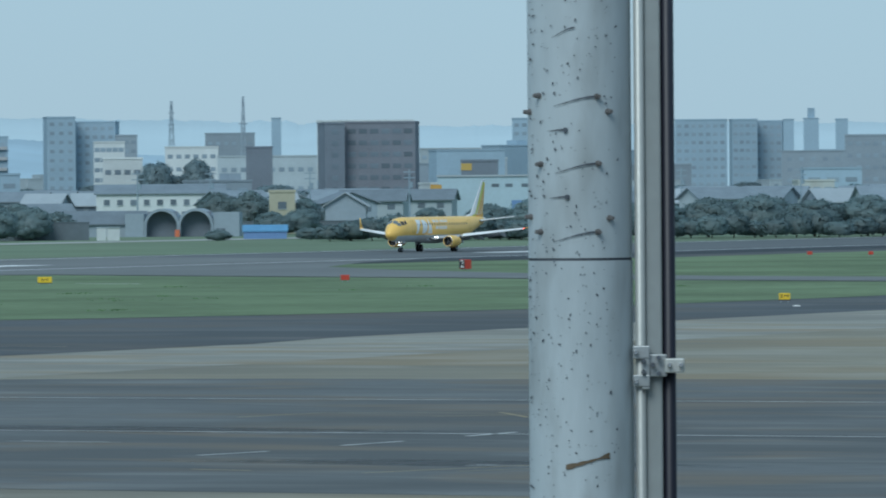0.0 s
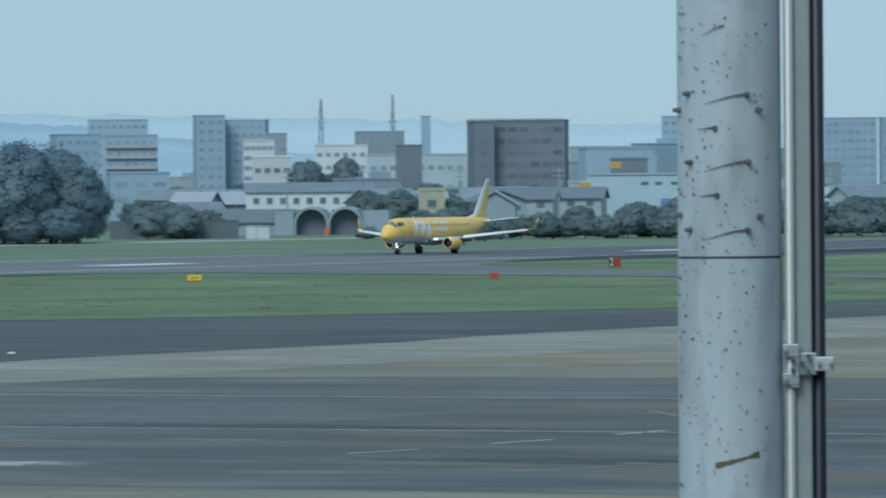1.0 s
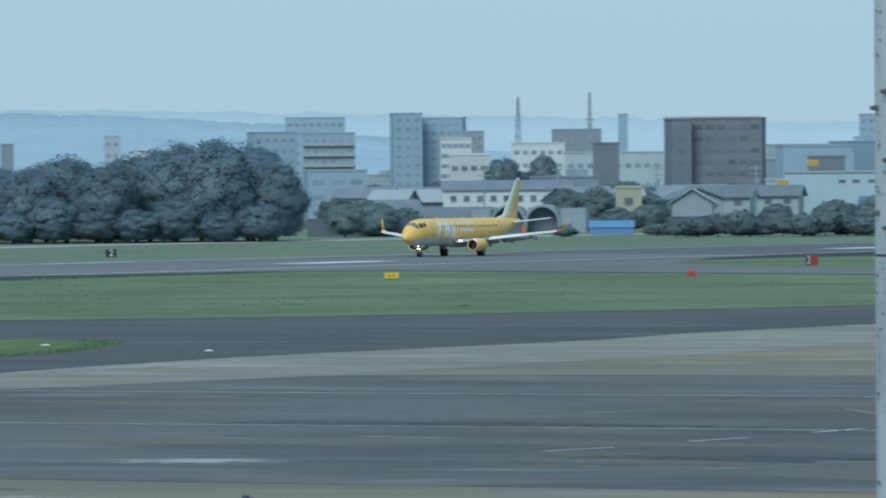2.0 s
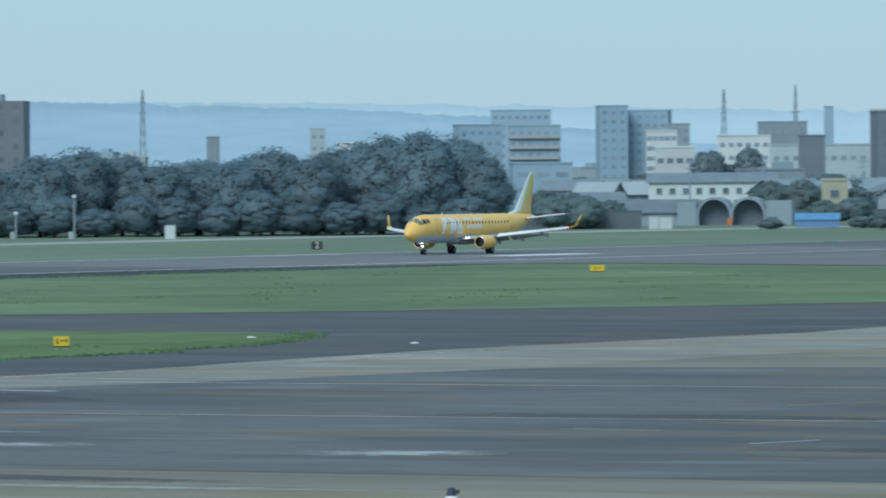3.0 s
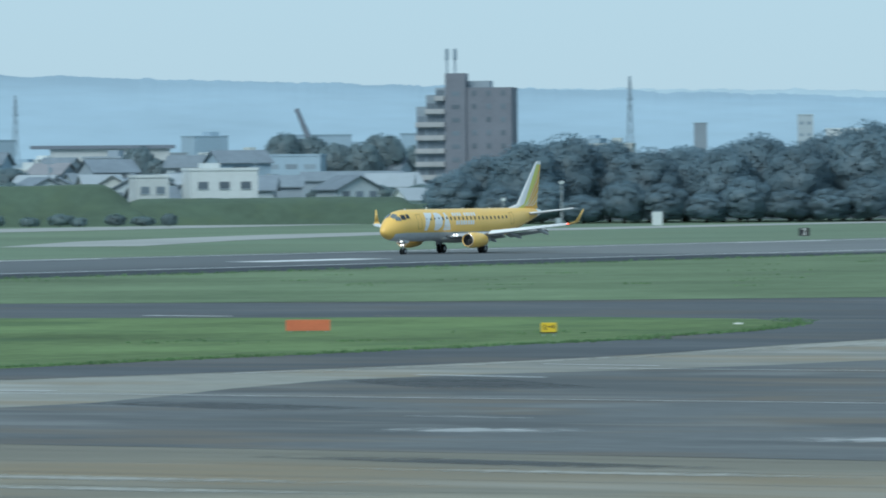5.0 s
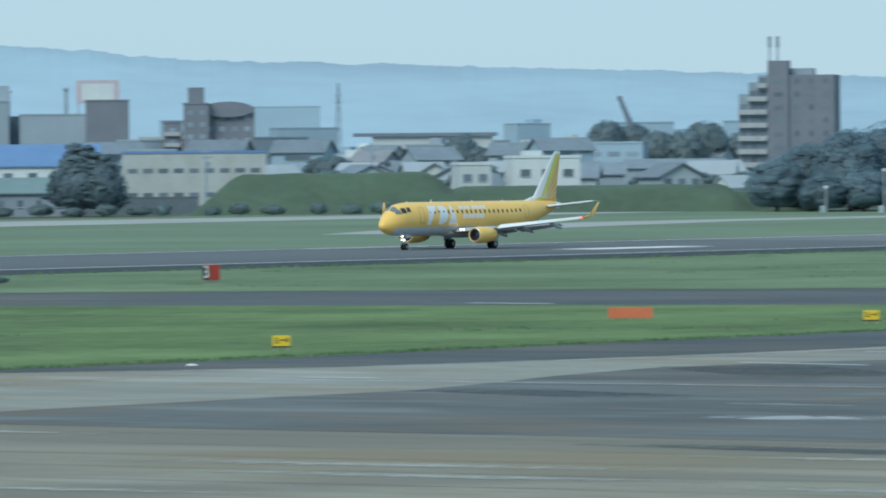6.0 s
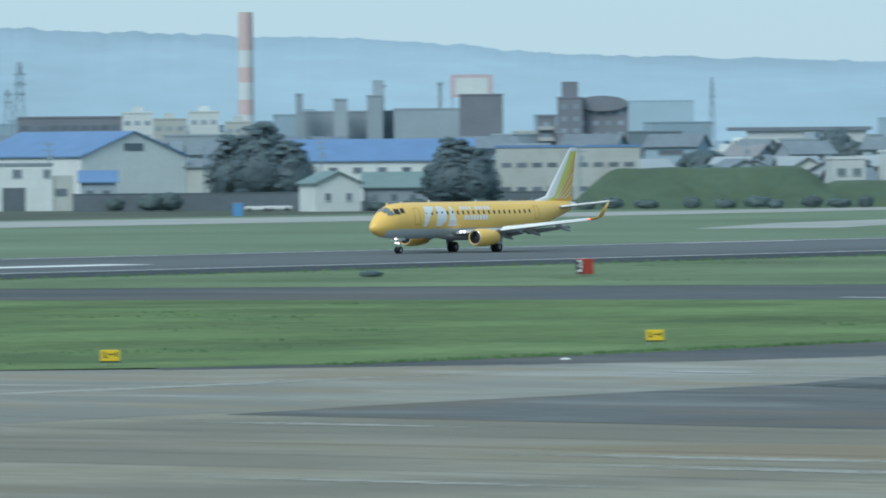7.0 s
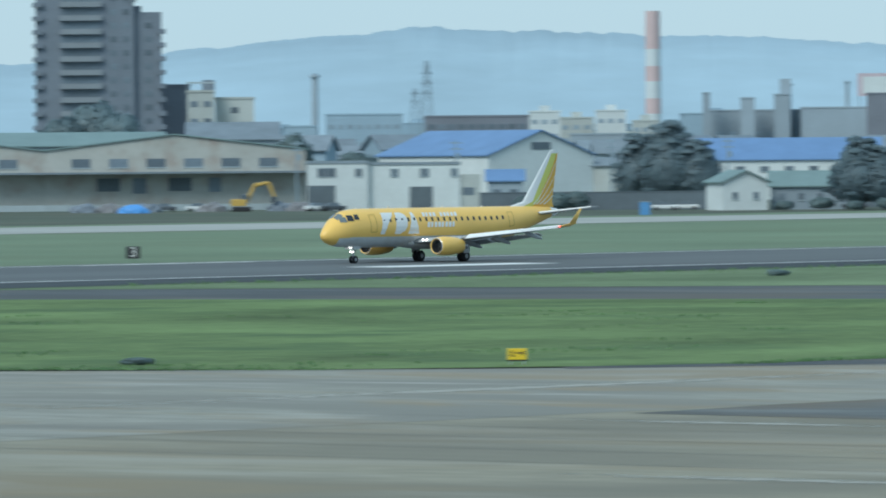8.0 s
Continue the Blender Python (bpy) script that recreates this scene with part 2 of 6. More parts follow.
sheet("grass_verge", [(253, 214), (261, 208.7), (267, 204), (274, 199.5), (288, 196.6), (308, 194), (321, 194.8), (338, 197.5), (360, 200), (400, 199), (420, 202.2), (400, 206), (340, 214), (256, 217)], 0.04, DARKASPHALT, "dark asphalt verge between grass and concrete", "apron")
sheet("runway", [(-800, 393), (2600, 393), (2600, 460), (-800, 460)], 0.06, RUNWAY, "long grey asphalt runway", "runway")
sheet("runway_shoulder", [(-800, 382), (2600, 382), (2600, 398.6), (-800, 398.6)], 0.07, SHOULDER, "dark sealed shoulder along the runway", "runway")
sheet("connector", [(655, 232), (680, 232), (678, 268), (688, 292), (708, 319), (736, 348), (767, 372), (812, 389), (845, 396), (880, 461), (690, 461), (672, 396), (699, 389), (706, 374), (694, 350), (678, 315), (664, 290), (650, 258)], 0.075, PALEASPHALT, "paler worn asphalt where a connector meets the runway", "taxiway")
sheet("far_taxiway", [(300, 655), (820, 655), (960, 668), (1060, 680), (1060, 700), (960, 702), (820, 716), (300, 716)], 0.05, ROAD, "pale concrete taxiway beyond the runway", "taxiway")
sheet("service_road", [(745, 524), (800, 548), (880, 572), (1000, 578), (1500, 560), (1500, 574), (1000, 594), (870, 590), (790, 566), (735, 538)], 0.045, ROAD, "pale service road in the far grass", "road")


def markings(name, material, rects, z, label):
    """Painted marks, each one a thin stripe given by its ends and width, under one piece of the setting."""
    base = thing(name, pose(0, 0, 0), label, "marking", kind="structure")
    for x0, y0, x1, y1, w in rects:
        bm = bmesh.new()
        dx, dy = x1 - x0, y1 - y0
        n = math.hypot(dx, dy)
        ox, oy = -dy / n * w / 2, dx / n * w / 2
        bm.faces.new([bm.verts.new(p) for p in ((x0 + ox, y0 + oy, z), (x0 - ox, y0 - oy, z), (x1 - ox, y1 - oy, z), (x1 + ox, y1 + oy, z))])
        part("stripe", bm, material, base)
    return base


markings("runway_markings", RUNWAYWHITE, [(-800, 399.5, 2600, 399.5, 0.9), (-800, 455.5, 2600, 455.5, 0.9)] +
         [(x, 421, x + 22, 421, 5.5) for x in (322, 472, 617, 767, 917)] + [(x, 470 - 15, x + 22, 470 - 15, 3) for x in (472, 617, 767)], 0.09,
         "white side stripes and touchdown marks on the runway")
markings("apron_lines", WHITELINE, [(297.5, -40, 297.5, 184, 0.35), (257.5, -40, 257.5, 192, 0.35), (235, 119, 239, 118.3, 0.3), (245, 118.3, 249.5, 118, 0.3), (255, 118, 259.5, 118, 0.3),
         (260.3, 187.6, 260.3, 191.5, 0.9), (284, 178, 286, 186, 0.6), (302, 183, 303, 190, 0.5), (285.4, 195.6, 289.5, 194.7, 0.5)], 0.045, "thin white guide lines on the apron")
wear = random.Random(2)
markings("apron_patches", surface("bare_concrete_patch", (0.31, 0.32, 0.315), 0.8, 0.25, 0.3, 1.5, 0.05, stretch=(1, 0.3, 1), stain=(0.14, 0.15, 0.15), amount=0.9),
         [(x + i * 0.17 + wear.uniform(-.03, .03), y0 + wear.uniform(0, 0.4) * (y1 - y0) * abs(i - 3) / 3, x + i * 0.17 + dx, y1 - wear.uniform(0, 0.4) * (y1 - y0) * abs(i - 3) / 3, 0.24)
          for x, y0, y1, dx in ((228, 100, 106, .6), (238, 150, 156, .5), (246, 128, 133, .4)) for i in range(7)], 0.035, "pale worn streaks on the asphalt")


def rubbed(name, colour, cover):
    """A worn film on paving, thick in its middle and ragged to nothing at its edges."""
    m = surface(name, colour, 0.8, 0.15, 0.4, 2.0, 0.05)
    nodes, links = m.node_tree.nodes, m.node_tree.links
    coord = nodes.new("ShaderNodeTexCoord")
    middle, reach, ragged = nodes.new("ShaderNodeVectorMath"), nodes.new("ShaderNodeVectorMath"), nodes.new("ShaderNodeTexNoise")
    middle.operation, reach.operation = "SUBTRACT", "LENGTH"
    middle.inputs[1].default_value = (0.5, 0.5, 0.0)
    flat = nodes.new("ShaderNodeVectorMath")
    flat.operation = "MULTIPLY"
    flat.inputs[1].default_value = (1, 1, 0)
    links.new(coord.outputs["Generated"], flat.inputs[0])
    links.new(flat.outputs[0], middle.inputs[0])
    links.new(middle.outputs[0], reach.inputs[0])
    ragged.inputs["Scale"].default_value, ragged.inputs["Detail"].default_value = 0.9, 6.0
    links.new(coord.outputs["Object"], ragged.inputs["Vector"])
    edge = nodes.new("ShaderNodeMath")
    edge.operation = "MULTIPLY_ADD"
    links.new(reach.outputs["Value"], edge.inputs[0])
    edge.inputs[1].default_value = -1.3
    links.new(ragged.outputs["Fac"], edge.inputs[2])
    limit = nodes.new("ShaderNodeMapRange")
    limit.inputs["From Min"].default_value, limit.inputs["From Max"].default_value, limit.inputs["To Max"].default_value = -0.1, 0.35, cover
    links.new(edge.outputs[0], limit.inputs["Value"])
    links.new(limit.outputs["Result"], nodes["Principled BSDF"].inputs["Alpha"])
    return m


markings("apron_scuffs", rubbed("chalky_film", (0.42, 0.435, 0.43), 0.9),
         [(225.1, 122.8, 222.5, 130.6, 4.6), (228.1, 141.0, 225.5, 149.0, 4.2)], 0.036, "chalky white scuffed patches on the asphalt")
markings("apron_streaks", rubbed("rubbed_concrete", (0.4, 0.395, 0.35), 0.8),
         [(187.6, 149, 187.8, 121, 3.4), (205.0, 174, 204.9, 157, 2.8), (170, 145, 170, 125, 2.6), (198, 199.8, 264, 197.4, 3.2), (196.6, 132, 197, 110, 2.6), (178.4, 120, 178.8, 102, 2.8), (182, 140, 181, 118, 2.2), (160, 130, 160.6, 108, 2.4), (258, 208, 290, 194.6, 3.0), (286, 194.4, 324, 192.4, 3.0), (318, 192.2, 366, 198, 3.0)],
         0.033, "pale rubbed streaks on the concrete")
markings("apron_stains", rubbed("dark_stain", (0.085, 0.09, 0.092), 0.7),
         [(232, 118, 229, 96, 5), (262, 150, 258, 120, 6), (283, 186, 268, 168, 7), (250, 178, 243, 160, 5), (205, 140, 200, 118, 3)], 0.0325, "dark oily stains on the apron")
markings("yellow_guides", YELLOWLINE, [(274, 137, 280, 136, 0.25), (280, 136, 281.5, 127, 0.25), (276, 125, 282, 129, 0.25), (281.5, 124, 276.5, 129.5, 0.25), (223, 111, 223.6, 113.5, 0.3),
         (222, 106.5, 230.5, 103.5, 0.25), (224, 104, 229, 101.5, 0.2), (366, 205, 384, 206.5, 0.5), (392, 205, 398, 262, 0.3)], 0.037, "faded yellow guide lines")
markings("hold_marks", WHITELINE, [(393.5, 270, 394.5, 277, 1.3), (640, 330, 642, 338, 1.0)], 0.062, "white hold bars on the connector")
# slab joints of the concrete apron
markings("slab_joints", JOINT, [(x, 60, x, 213, 0.12) for x in (176, 183.5, 191, 198.5, 206, 336, 343.5, 351, 358.5)], 0.03, "dark joints between concrete slabs")


# unseen deck and plain wall, added behind the eye to block sky from the pole
DECKGREY = surface("unseen_deck_grey", (0.30, 0.31, 0.32), 0.7, 0.1, 0.2, 1.5, 0.0)
tagged(new("floor_deck", mesh_of(boxes((-90, 120, -45, 1.2, 0, 7.8)), DECKGREY, "floor_deck")), "plain grey viewing deck, unseen, added under the eye", "deck", kind="structure")
tagged(new("wall_sky_block", mesh_of(boxes((-90, 120, -45, -9, 7.8, 19)), DECKGREY, "wall_sky_block")), "plain grey unseen wall, added to block sky from the pole", "wall", kind="structure")


# ---- grass relief, the taller tufts at the islands' edges and scattered in them
def tufts(name, places, label):
    verts, faces = [], []
    rnd = random.Random(5)
    for x, y, r, h, n in places:
        for _ in range(n):
            a, px, py = rnd.uniform(0, math.tau), x + rnd.gauss(0, r), y + rnd.gauss(0, r)
            w, hh = rnd.uniform(0.05, 0.16), h * rnd.uniform(0.5, 1.25)
            i = len(verts)
            lx, ly = rnd.gauss(0, 0.12), rnd.gauss(0, 0.12)
            verts += [(px - w * math.cos(a), py - w * math.sin(a), 0.04), (px + w * math.cos(a), py + w * math.sin(a), 0.04), (px + lx, py + ly, 0.05 + hh)]
            faces.append((i, i + 1, i + 2))
    me = bpy.data.meshes.new(name)
    me.from_pydata(verts, [], faces)
    me.materials.append(BLADES)
    return tagged(new(name, me), label, "grass", kind="stuff")


rnd = random.Random(11)
edge = [(x, 211.7 + rnd.gauss(0, 0.25), 0.35, 0.13, 9) for x in np.arange(262, 350, 0.5)] + [(247 - k * 0.28, 223 + k * 0.56, 0.4, 0.13, 9) for k in range(60)]
edge += [(350 + i * 0.6, 214.2 + (i / 75) ** 2 * 16, 0.5, 0.13, 6) for i in range(75)]
edge += [(x, 381 + rnd.gauss(0, 0.5), 0.6, 0.25, 4) for x in np.arange(400, 690, 1.2)]
scatter = []
for _ in range(60):
    x, y = rnd.uniform(235, 400), rnd.uniform(218, 380)
    if x + (y - 250) * 0.36 < 388:
        scatter.append((x, y, rnd.uniform(0.4, 2.2), 0.11, rnd.randint(8, 40)))
for _ in range(50):
    x, y = rnd.uniform(430, 640), rnd.uniform(262, 384)
    if x - 430 > (310 - y) * 0.6:
        scatter.append((x, y, rnd.uniform(0.4, 2.2), 0.11, rnd.randint(8, 30)))
tufts("grass_tufts", edge + scatter, "uneven tufts of grass along the mown edges")


# ---- plants
def crown_of(rnd, blobs, n, size, material, core=(0, 0, 0)):
    """A crown mesh: many small leaf sprays over the lumps of a crown, shaded as one soft mass round its core."""
    verts, faces, normals = [], [], []
    total = sum(b[3] * b[4] for b in blobs)
    core = Vector(core)
    for cx, cy, cz, rx, rz in blobs:
        first = len(verts)  # the close-grown inner foliage of this lump
        for j in range(6):
            for k in range(9):
                u, a = -0.9 + 1.8 * j / 5, math.tau * (k + 0.5 * (j % 2)) / 9
                s = math.sqrt(1 - u * u)
                out = Vector((s * math.cos(a), s * math.sin(a), u))
                q = 0.84 + 0.2 * noise.noise(out * 2.6 + Vector((cx, cy, cz)))
                p = Vector((cx + rx * out.x * q, cy + rx * out.y * q, cz + rz * u * q))
                verts.append(p)
                normals.append(((p - core).normalized() + out * 0.35).normalized())
        for j in range(5):
            for k in range(9):
                faces.append((first + j * 9 + k, first + j * 9 + (k + 1) % 9, first + (j + 1) * 9 + (k + 1) % 9, first + (j + 1) * 9 + k))
        faces.append(tuple(range(first + 45, first + 54)))
        for _ in range(int(n * rx * rz / total)):
            u, a = rnd.uniform(-0.75, 1), rnd.uniform(0, math.tau)
            s, q = math.sqrt(max(0, 1 - u * u)), rnd.uniform(0.8, 1.14)
            out = Vector((s * math.cos(a), s * math.sin(a), u))
            p = Vector((cx + rx * out.x * q, cy + rx * out.y * q, cz + rz * u * q))
            nrm = (out + Vector((rnd.gauss(0, .7), rnd.gauss(0, .7), rnd.gauss(0, .6)))).normalized()
            t1 = nrm.orthogonal().normalized()
            t1.rotate(Matrix.Rotation(rnd.uniform(0, math.tau), 3, nrm))
            t2 = nrm.cross(t1)
            w = size * rnd.uniform(0.5, 1.3)
            i = len(verts)
            verts += [p - t1 * w, p - t2 * w * 0.6 + nrm * w * .25, p + t1 * w, p + t2 * w * 0.7 - nrm * w * .1]
            faces.append((i, i + 1, i + 2, i + 3))
            soft = ((p - core).normalized() + out * 0.25 + nrm * 0.12).normalized()
            normals += [soft] * 4
    me = bpy.data.meshes.new("crown")
    me.from_pydata(verts, [], faces)
    me.materials.append(material)
    me.polygons.foreach_set("use_smooth", [True] * len(me.polygons))
    me.normals_split_custom_set_from_vertices(normals)
    return me


def tree(name, seed, height, spread, material, label, group, lobes=9, leaves=2600, size=0.55, low=0.3):
    """A broadleaf tree: tapered trunk, limbs, and a crown of leaf clumps over several lumps."""
    r = random.Random(seed)
    base = thing(name, pose(0, 0, 0), label, "tree", group)
    bm = bmesh.new()
    rod(bm, (0, 0, -0.2), (r.uniform(-.3, .3), 0, height * 0.45), height * 0.028, height * 0.016, 9)
    mid, tall = height * (0.56 + low) / 2 + height * 0.16, height * (0.9 - low) / 2
    blobs = [(0, 0, mid, spread * 0.42, tall)]
    for i in range(lobes):
        a, e = 2.4 * i + r.uniform(-.5, .5), r.uniform(-0.85, 1) if i > 3 else r.uniform(0.5, 1)
        d = spread * 0.36 * math.sqrt(1 - e * e) * r.uniform(0.85, 1.08)
        rr = spread * r.uniform(0.085, 0.17)
        tip = (d * math.cos(a), d * math.sin(a), mid + tall * 0.86 * e * r.uniform(0.85, 1.05))
        if i % 3 == 0:
            rod(bm, (0, 0, height * r.uniform(.2, .4)), tip, height * .012, height * .004, 6)
        blobs.append((*tip, rr, rr * r.uniform(0.6, 0.85)))
    part("trunk", bm, BARK, base)
    part("crown", crown_of(r, blobs, leaves, size, material, (0, 0, height * 0.35)), None, base)
    return base


def pine(name, seed, height, spread, label, group):
    """A Japanese pine: leaning trunk and flat layered pads of needles."""
    r = random.Random(seed)
    base = thing(name, pose(0, 0, 0), label, "tree", group)
    bm = bmesh.new()
    rod(bm, (0, 0, -0.2), (0.4, 0, height * 0.92), height * 0.03, height * 0.008, 9)
    blobs = [(0, 0, height * 0.42, spread * 0.36, height * 0.36), (0.2, 0, height * 0.66, spread * 0.24, height * 0.26)]
    for i in range(34):
        z = height * (0.16 + 0.8 * i / 33)
        reach = spread * 0.5 * (1 - 0.66 * (i / 33) ** 1.6) * r.uniform(0.45, 1.0)
        a = i * 2.4 + r.uniform(-.4, .4)
        tip = (reach * 0.9 * math.cos(a), reach * 0.9 * math.sin(a), z + reach * 0.12)
        rod(bm, (0.3 * z / height, 0, z * 0.95), tip, height * .009, height * .003, 6)
        blobs.append((*tip, spread * r.uniform(.06, .1), height * r.uniform(.025, .045)))
        blobs.append((tip[0] * 0.75, tip[1] * 0.75 + 0.3, z + height * .02, spread * r.uniform(.06, .11), height * .035))
        blobs.append((tip[0] * .45, tip[1] * .45, z - height * .02, spread * .11 * (1.2 - i / 45), height * .05))
    part("trunk", bm, BARK, base)
    part("crown", crown_of(r, blobs, 12000, 0.26, PINE, (0, 0, height * 0.4)), None, base)
    return base


def sized(m, s):
    return m @ Matrix.Diagonal((s[0], s[1], s[2], 1))


# ---- the airliner, a twin-engined regional jet. Its nose is at x 0 and its tail at x 31.6; port is -y.
YELLOW = surface("golden_yellow_paint", (0.95, 0.595, 0.15), 0.35, 0.04, 0.4, 6.0, 0.0)
BELLY = surface("light_grey_paint", (0.62, 0.64, 0.65), 0.4, 0.08, 0.5, 5.0, 0.0, stain=(0.4, 0.41, 0.42), amount=0.4)
WHITEPAINT = surface("white_aircraft_paint", (0.82, 0.83, 0.82), 0.35, 0.04, 0.6, 6.0, 0.0)
LIME = surface("lime_paint", (0.68, 0.68, 0.16), 0.35, 0.05, 0.6, 6.0, 0.0)
AMBER = surface("amber_paint", (0.80, 0.45, 0.07), 0.35, 0.05, 0.6, 6.0, 0.0)
WINGGREY = surface("wing_grey_paint", (0.40, 0.42, 0.43), 0.4, 0.08, 0.5, 4.0, 0.0)
DARKGLASS = surface("dark_window_glass", (0.03, 0.036, 0.045), 0.12, 0.1, 1.0, 4.0, 0.0)
# The windshield's base colour is raised to carry part of the mirrored sky.
WINDSHIELD = surface("sky_paled_windshield", (0.17, 0.2, 0.2), 0.08, 0.1, 1.0, 4.0, 0.0, spec=0.9)
SEAM = surface("door_seam", (0.42, 0.25, 0.03), 0.5, 0.1, 1.0, 6.0, 0.0)
BAREMETAL = surface("bare_metal", (0.72, 0.73, 0.74), 0.25, 0.06, 1.0, 8.0, 0.0, metal=0.85)
ENGINEDARK = surface("engine_inside", (0.045, 0.05, 0.055), 0.5, 0.15, 2.0, 8.0, 0.0, metal=0.3)
TYRE = surface("tyre_rubber", (0.03, 0.031, 0.034), 0.85, 0.15, 2.0, 12.0, 0.05)
LANDING = lit("landing_light", (1.0, 0.97, 0.9), 5.0)
REDLIGHT = lit("red_light", (1.0, 0.09, 0.05), 5.0)

STATIONS = [(0.0, 2.42, 0.02, 0.02), (0.06, 2.43, 0.2, 0.22), (0.3, 2.47, 0.44, 0.48), (0.7, 2.55, 0.7, 0.78), (1.3, 2.72, 0.99, 1.14), (2.0, 2.88, 1.23, 1.43),
            (2.8, 3.0, 1.38, 1.57), (3.8, 3.04, 1.47, 1.66), (5.2, 3.05, 1.505, 1.69), (20.5, 3.05, 1.505, 1.69), (22.5, 3.13, 1.46, 1.61), (24.5, 3.36, 1.29, 1.38),
            (26.5, 3.64, 1.03, 1.09), (28.5, 3.92, 0.72, 0.78), (30.2, 4.12, 0.43, 0.49), (31.2, 4.22, 0.22, 0.28), (31.65, 4.26, 0.06, 0.09)]


def section(x):
    """Middle height, half width and half height of the hull at x, smoothed between stations."""
    for a, b in zip(STATIONS, STATIONS[1:]):
        if x <= b[0]:
            k = (x - a[0]) / (b[0] - a[0])
            return [a[i] + (b[i] - a[i]) * k for i in (1, 2, 3)]
    return list(STATIONS[-1][1:])


def skin(x, angle, off=0.0):
    """A point of the hull: angle 0 is the top, 90 the port side, -90 starboard, 180 the keel."""
    zc, hw, hh = section(x)
    a = radians(angle)
    return Vector((x, -(hw + off) * math.sin(a), zc + (hh + off) * math.cos(a)))


def patch(bm, x0, x1, a0, a1, off=0.012, slant=0.0, nx=3, na=5):
    """A piece of skin, lying on the hull; slant moves its upper edge aft."""
    grid = [[bm.verts.new(skin(x0 + (x1 - x0) * i / nx + slant * (1 - j / na), a0 + (a1 - a0) * j / na, off)) for j in range(na + 1)] for i in range(nx + 1)]
    for i in range(nx):
        for j in range(na):
            bm.faces.new((grid[i][j], grid[i + 1][j], grid[i + 1][j + 1], grid[i][j + 1]))
    return bm


def airfoil(bm, root, tip, mats=None, n=8):
    """A lofted wing between two sections (leading edge x, y, z, chord, thickness, upright); upright ones are fins."""
    loops = []
    for x, y, z, chord, thick, up in (root, tip):
        loop = []
        for s in (1, -1):
            for i in range(n) if s > 0 else range(n, 0, -1):
                k = (1 - math.cos(math.pi * i / n)) / 2
                h = s * thick * (1.4845 * math.sqrt(k) - 0.63 * k - 1.758 * k ** 2 + 1.4215 * k ** 3 - 0.5 * k ** 4)
                loop.append(bm.verts.new((x + chord * k, y + (h if up else 0), z + (0 if up else h))))
        loops.append(loop)
    m = len(loops[0])
    for i in range(m):
        bm.faces.new((loops[0][i], loops[0][(i + 1) % m], loops[1][(i + 1) % m], loops[1][i]))
    bm.faces.new(loops[1])
    bm.faces.new(loops[0][::-1])
    return bm


def wheel(name, parent, x, y, r, w):
    bm = bmesh.new()
    rod(bm, (x, y - w / 2, r), (x, y + w / 2, r), r, r, 28)
    bmesh.ops.bevel(bm, geom=[e for e in bm.edges if len(e.link_faces) == 2 and abs(e.verts[0].co.y - e.verts[1].co.y) < 1e-5], offset=w * 0.22, segments=3, affect="EDGES")
    ob = part(name, bm, TYRE, parent, "black rubber tyre")
    bm = bmesh.new()
    for s in (-1, 1):
        rod(bm, (x, y + s * w * 0.3, r), (x, y + s * (w / 2 + 0.012), r), r * 0.52, r * 0.4, 20)
    part("rim", bm, WINGGREY, ob, "grey metal wheel rim")
    return ob


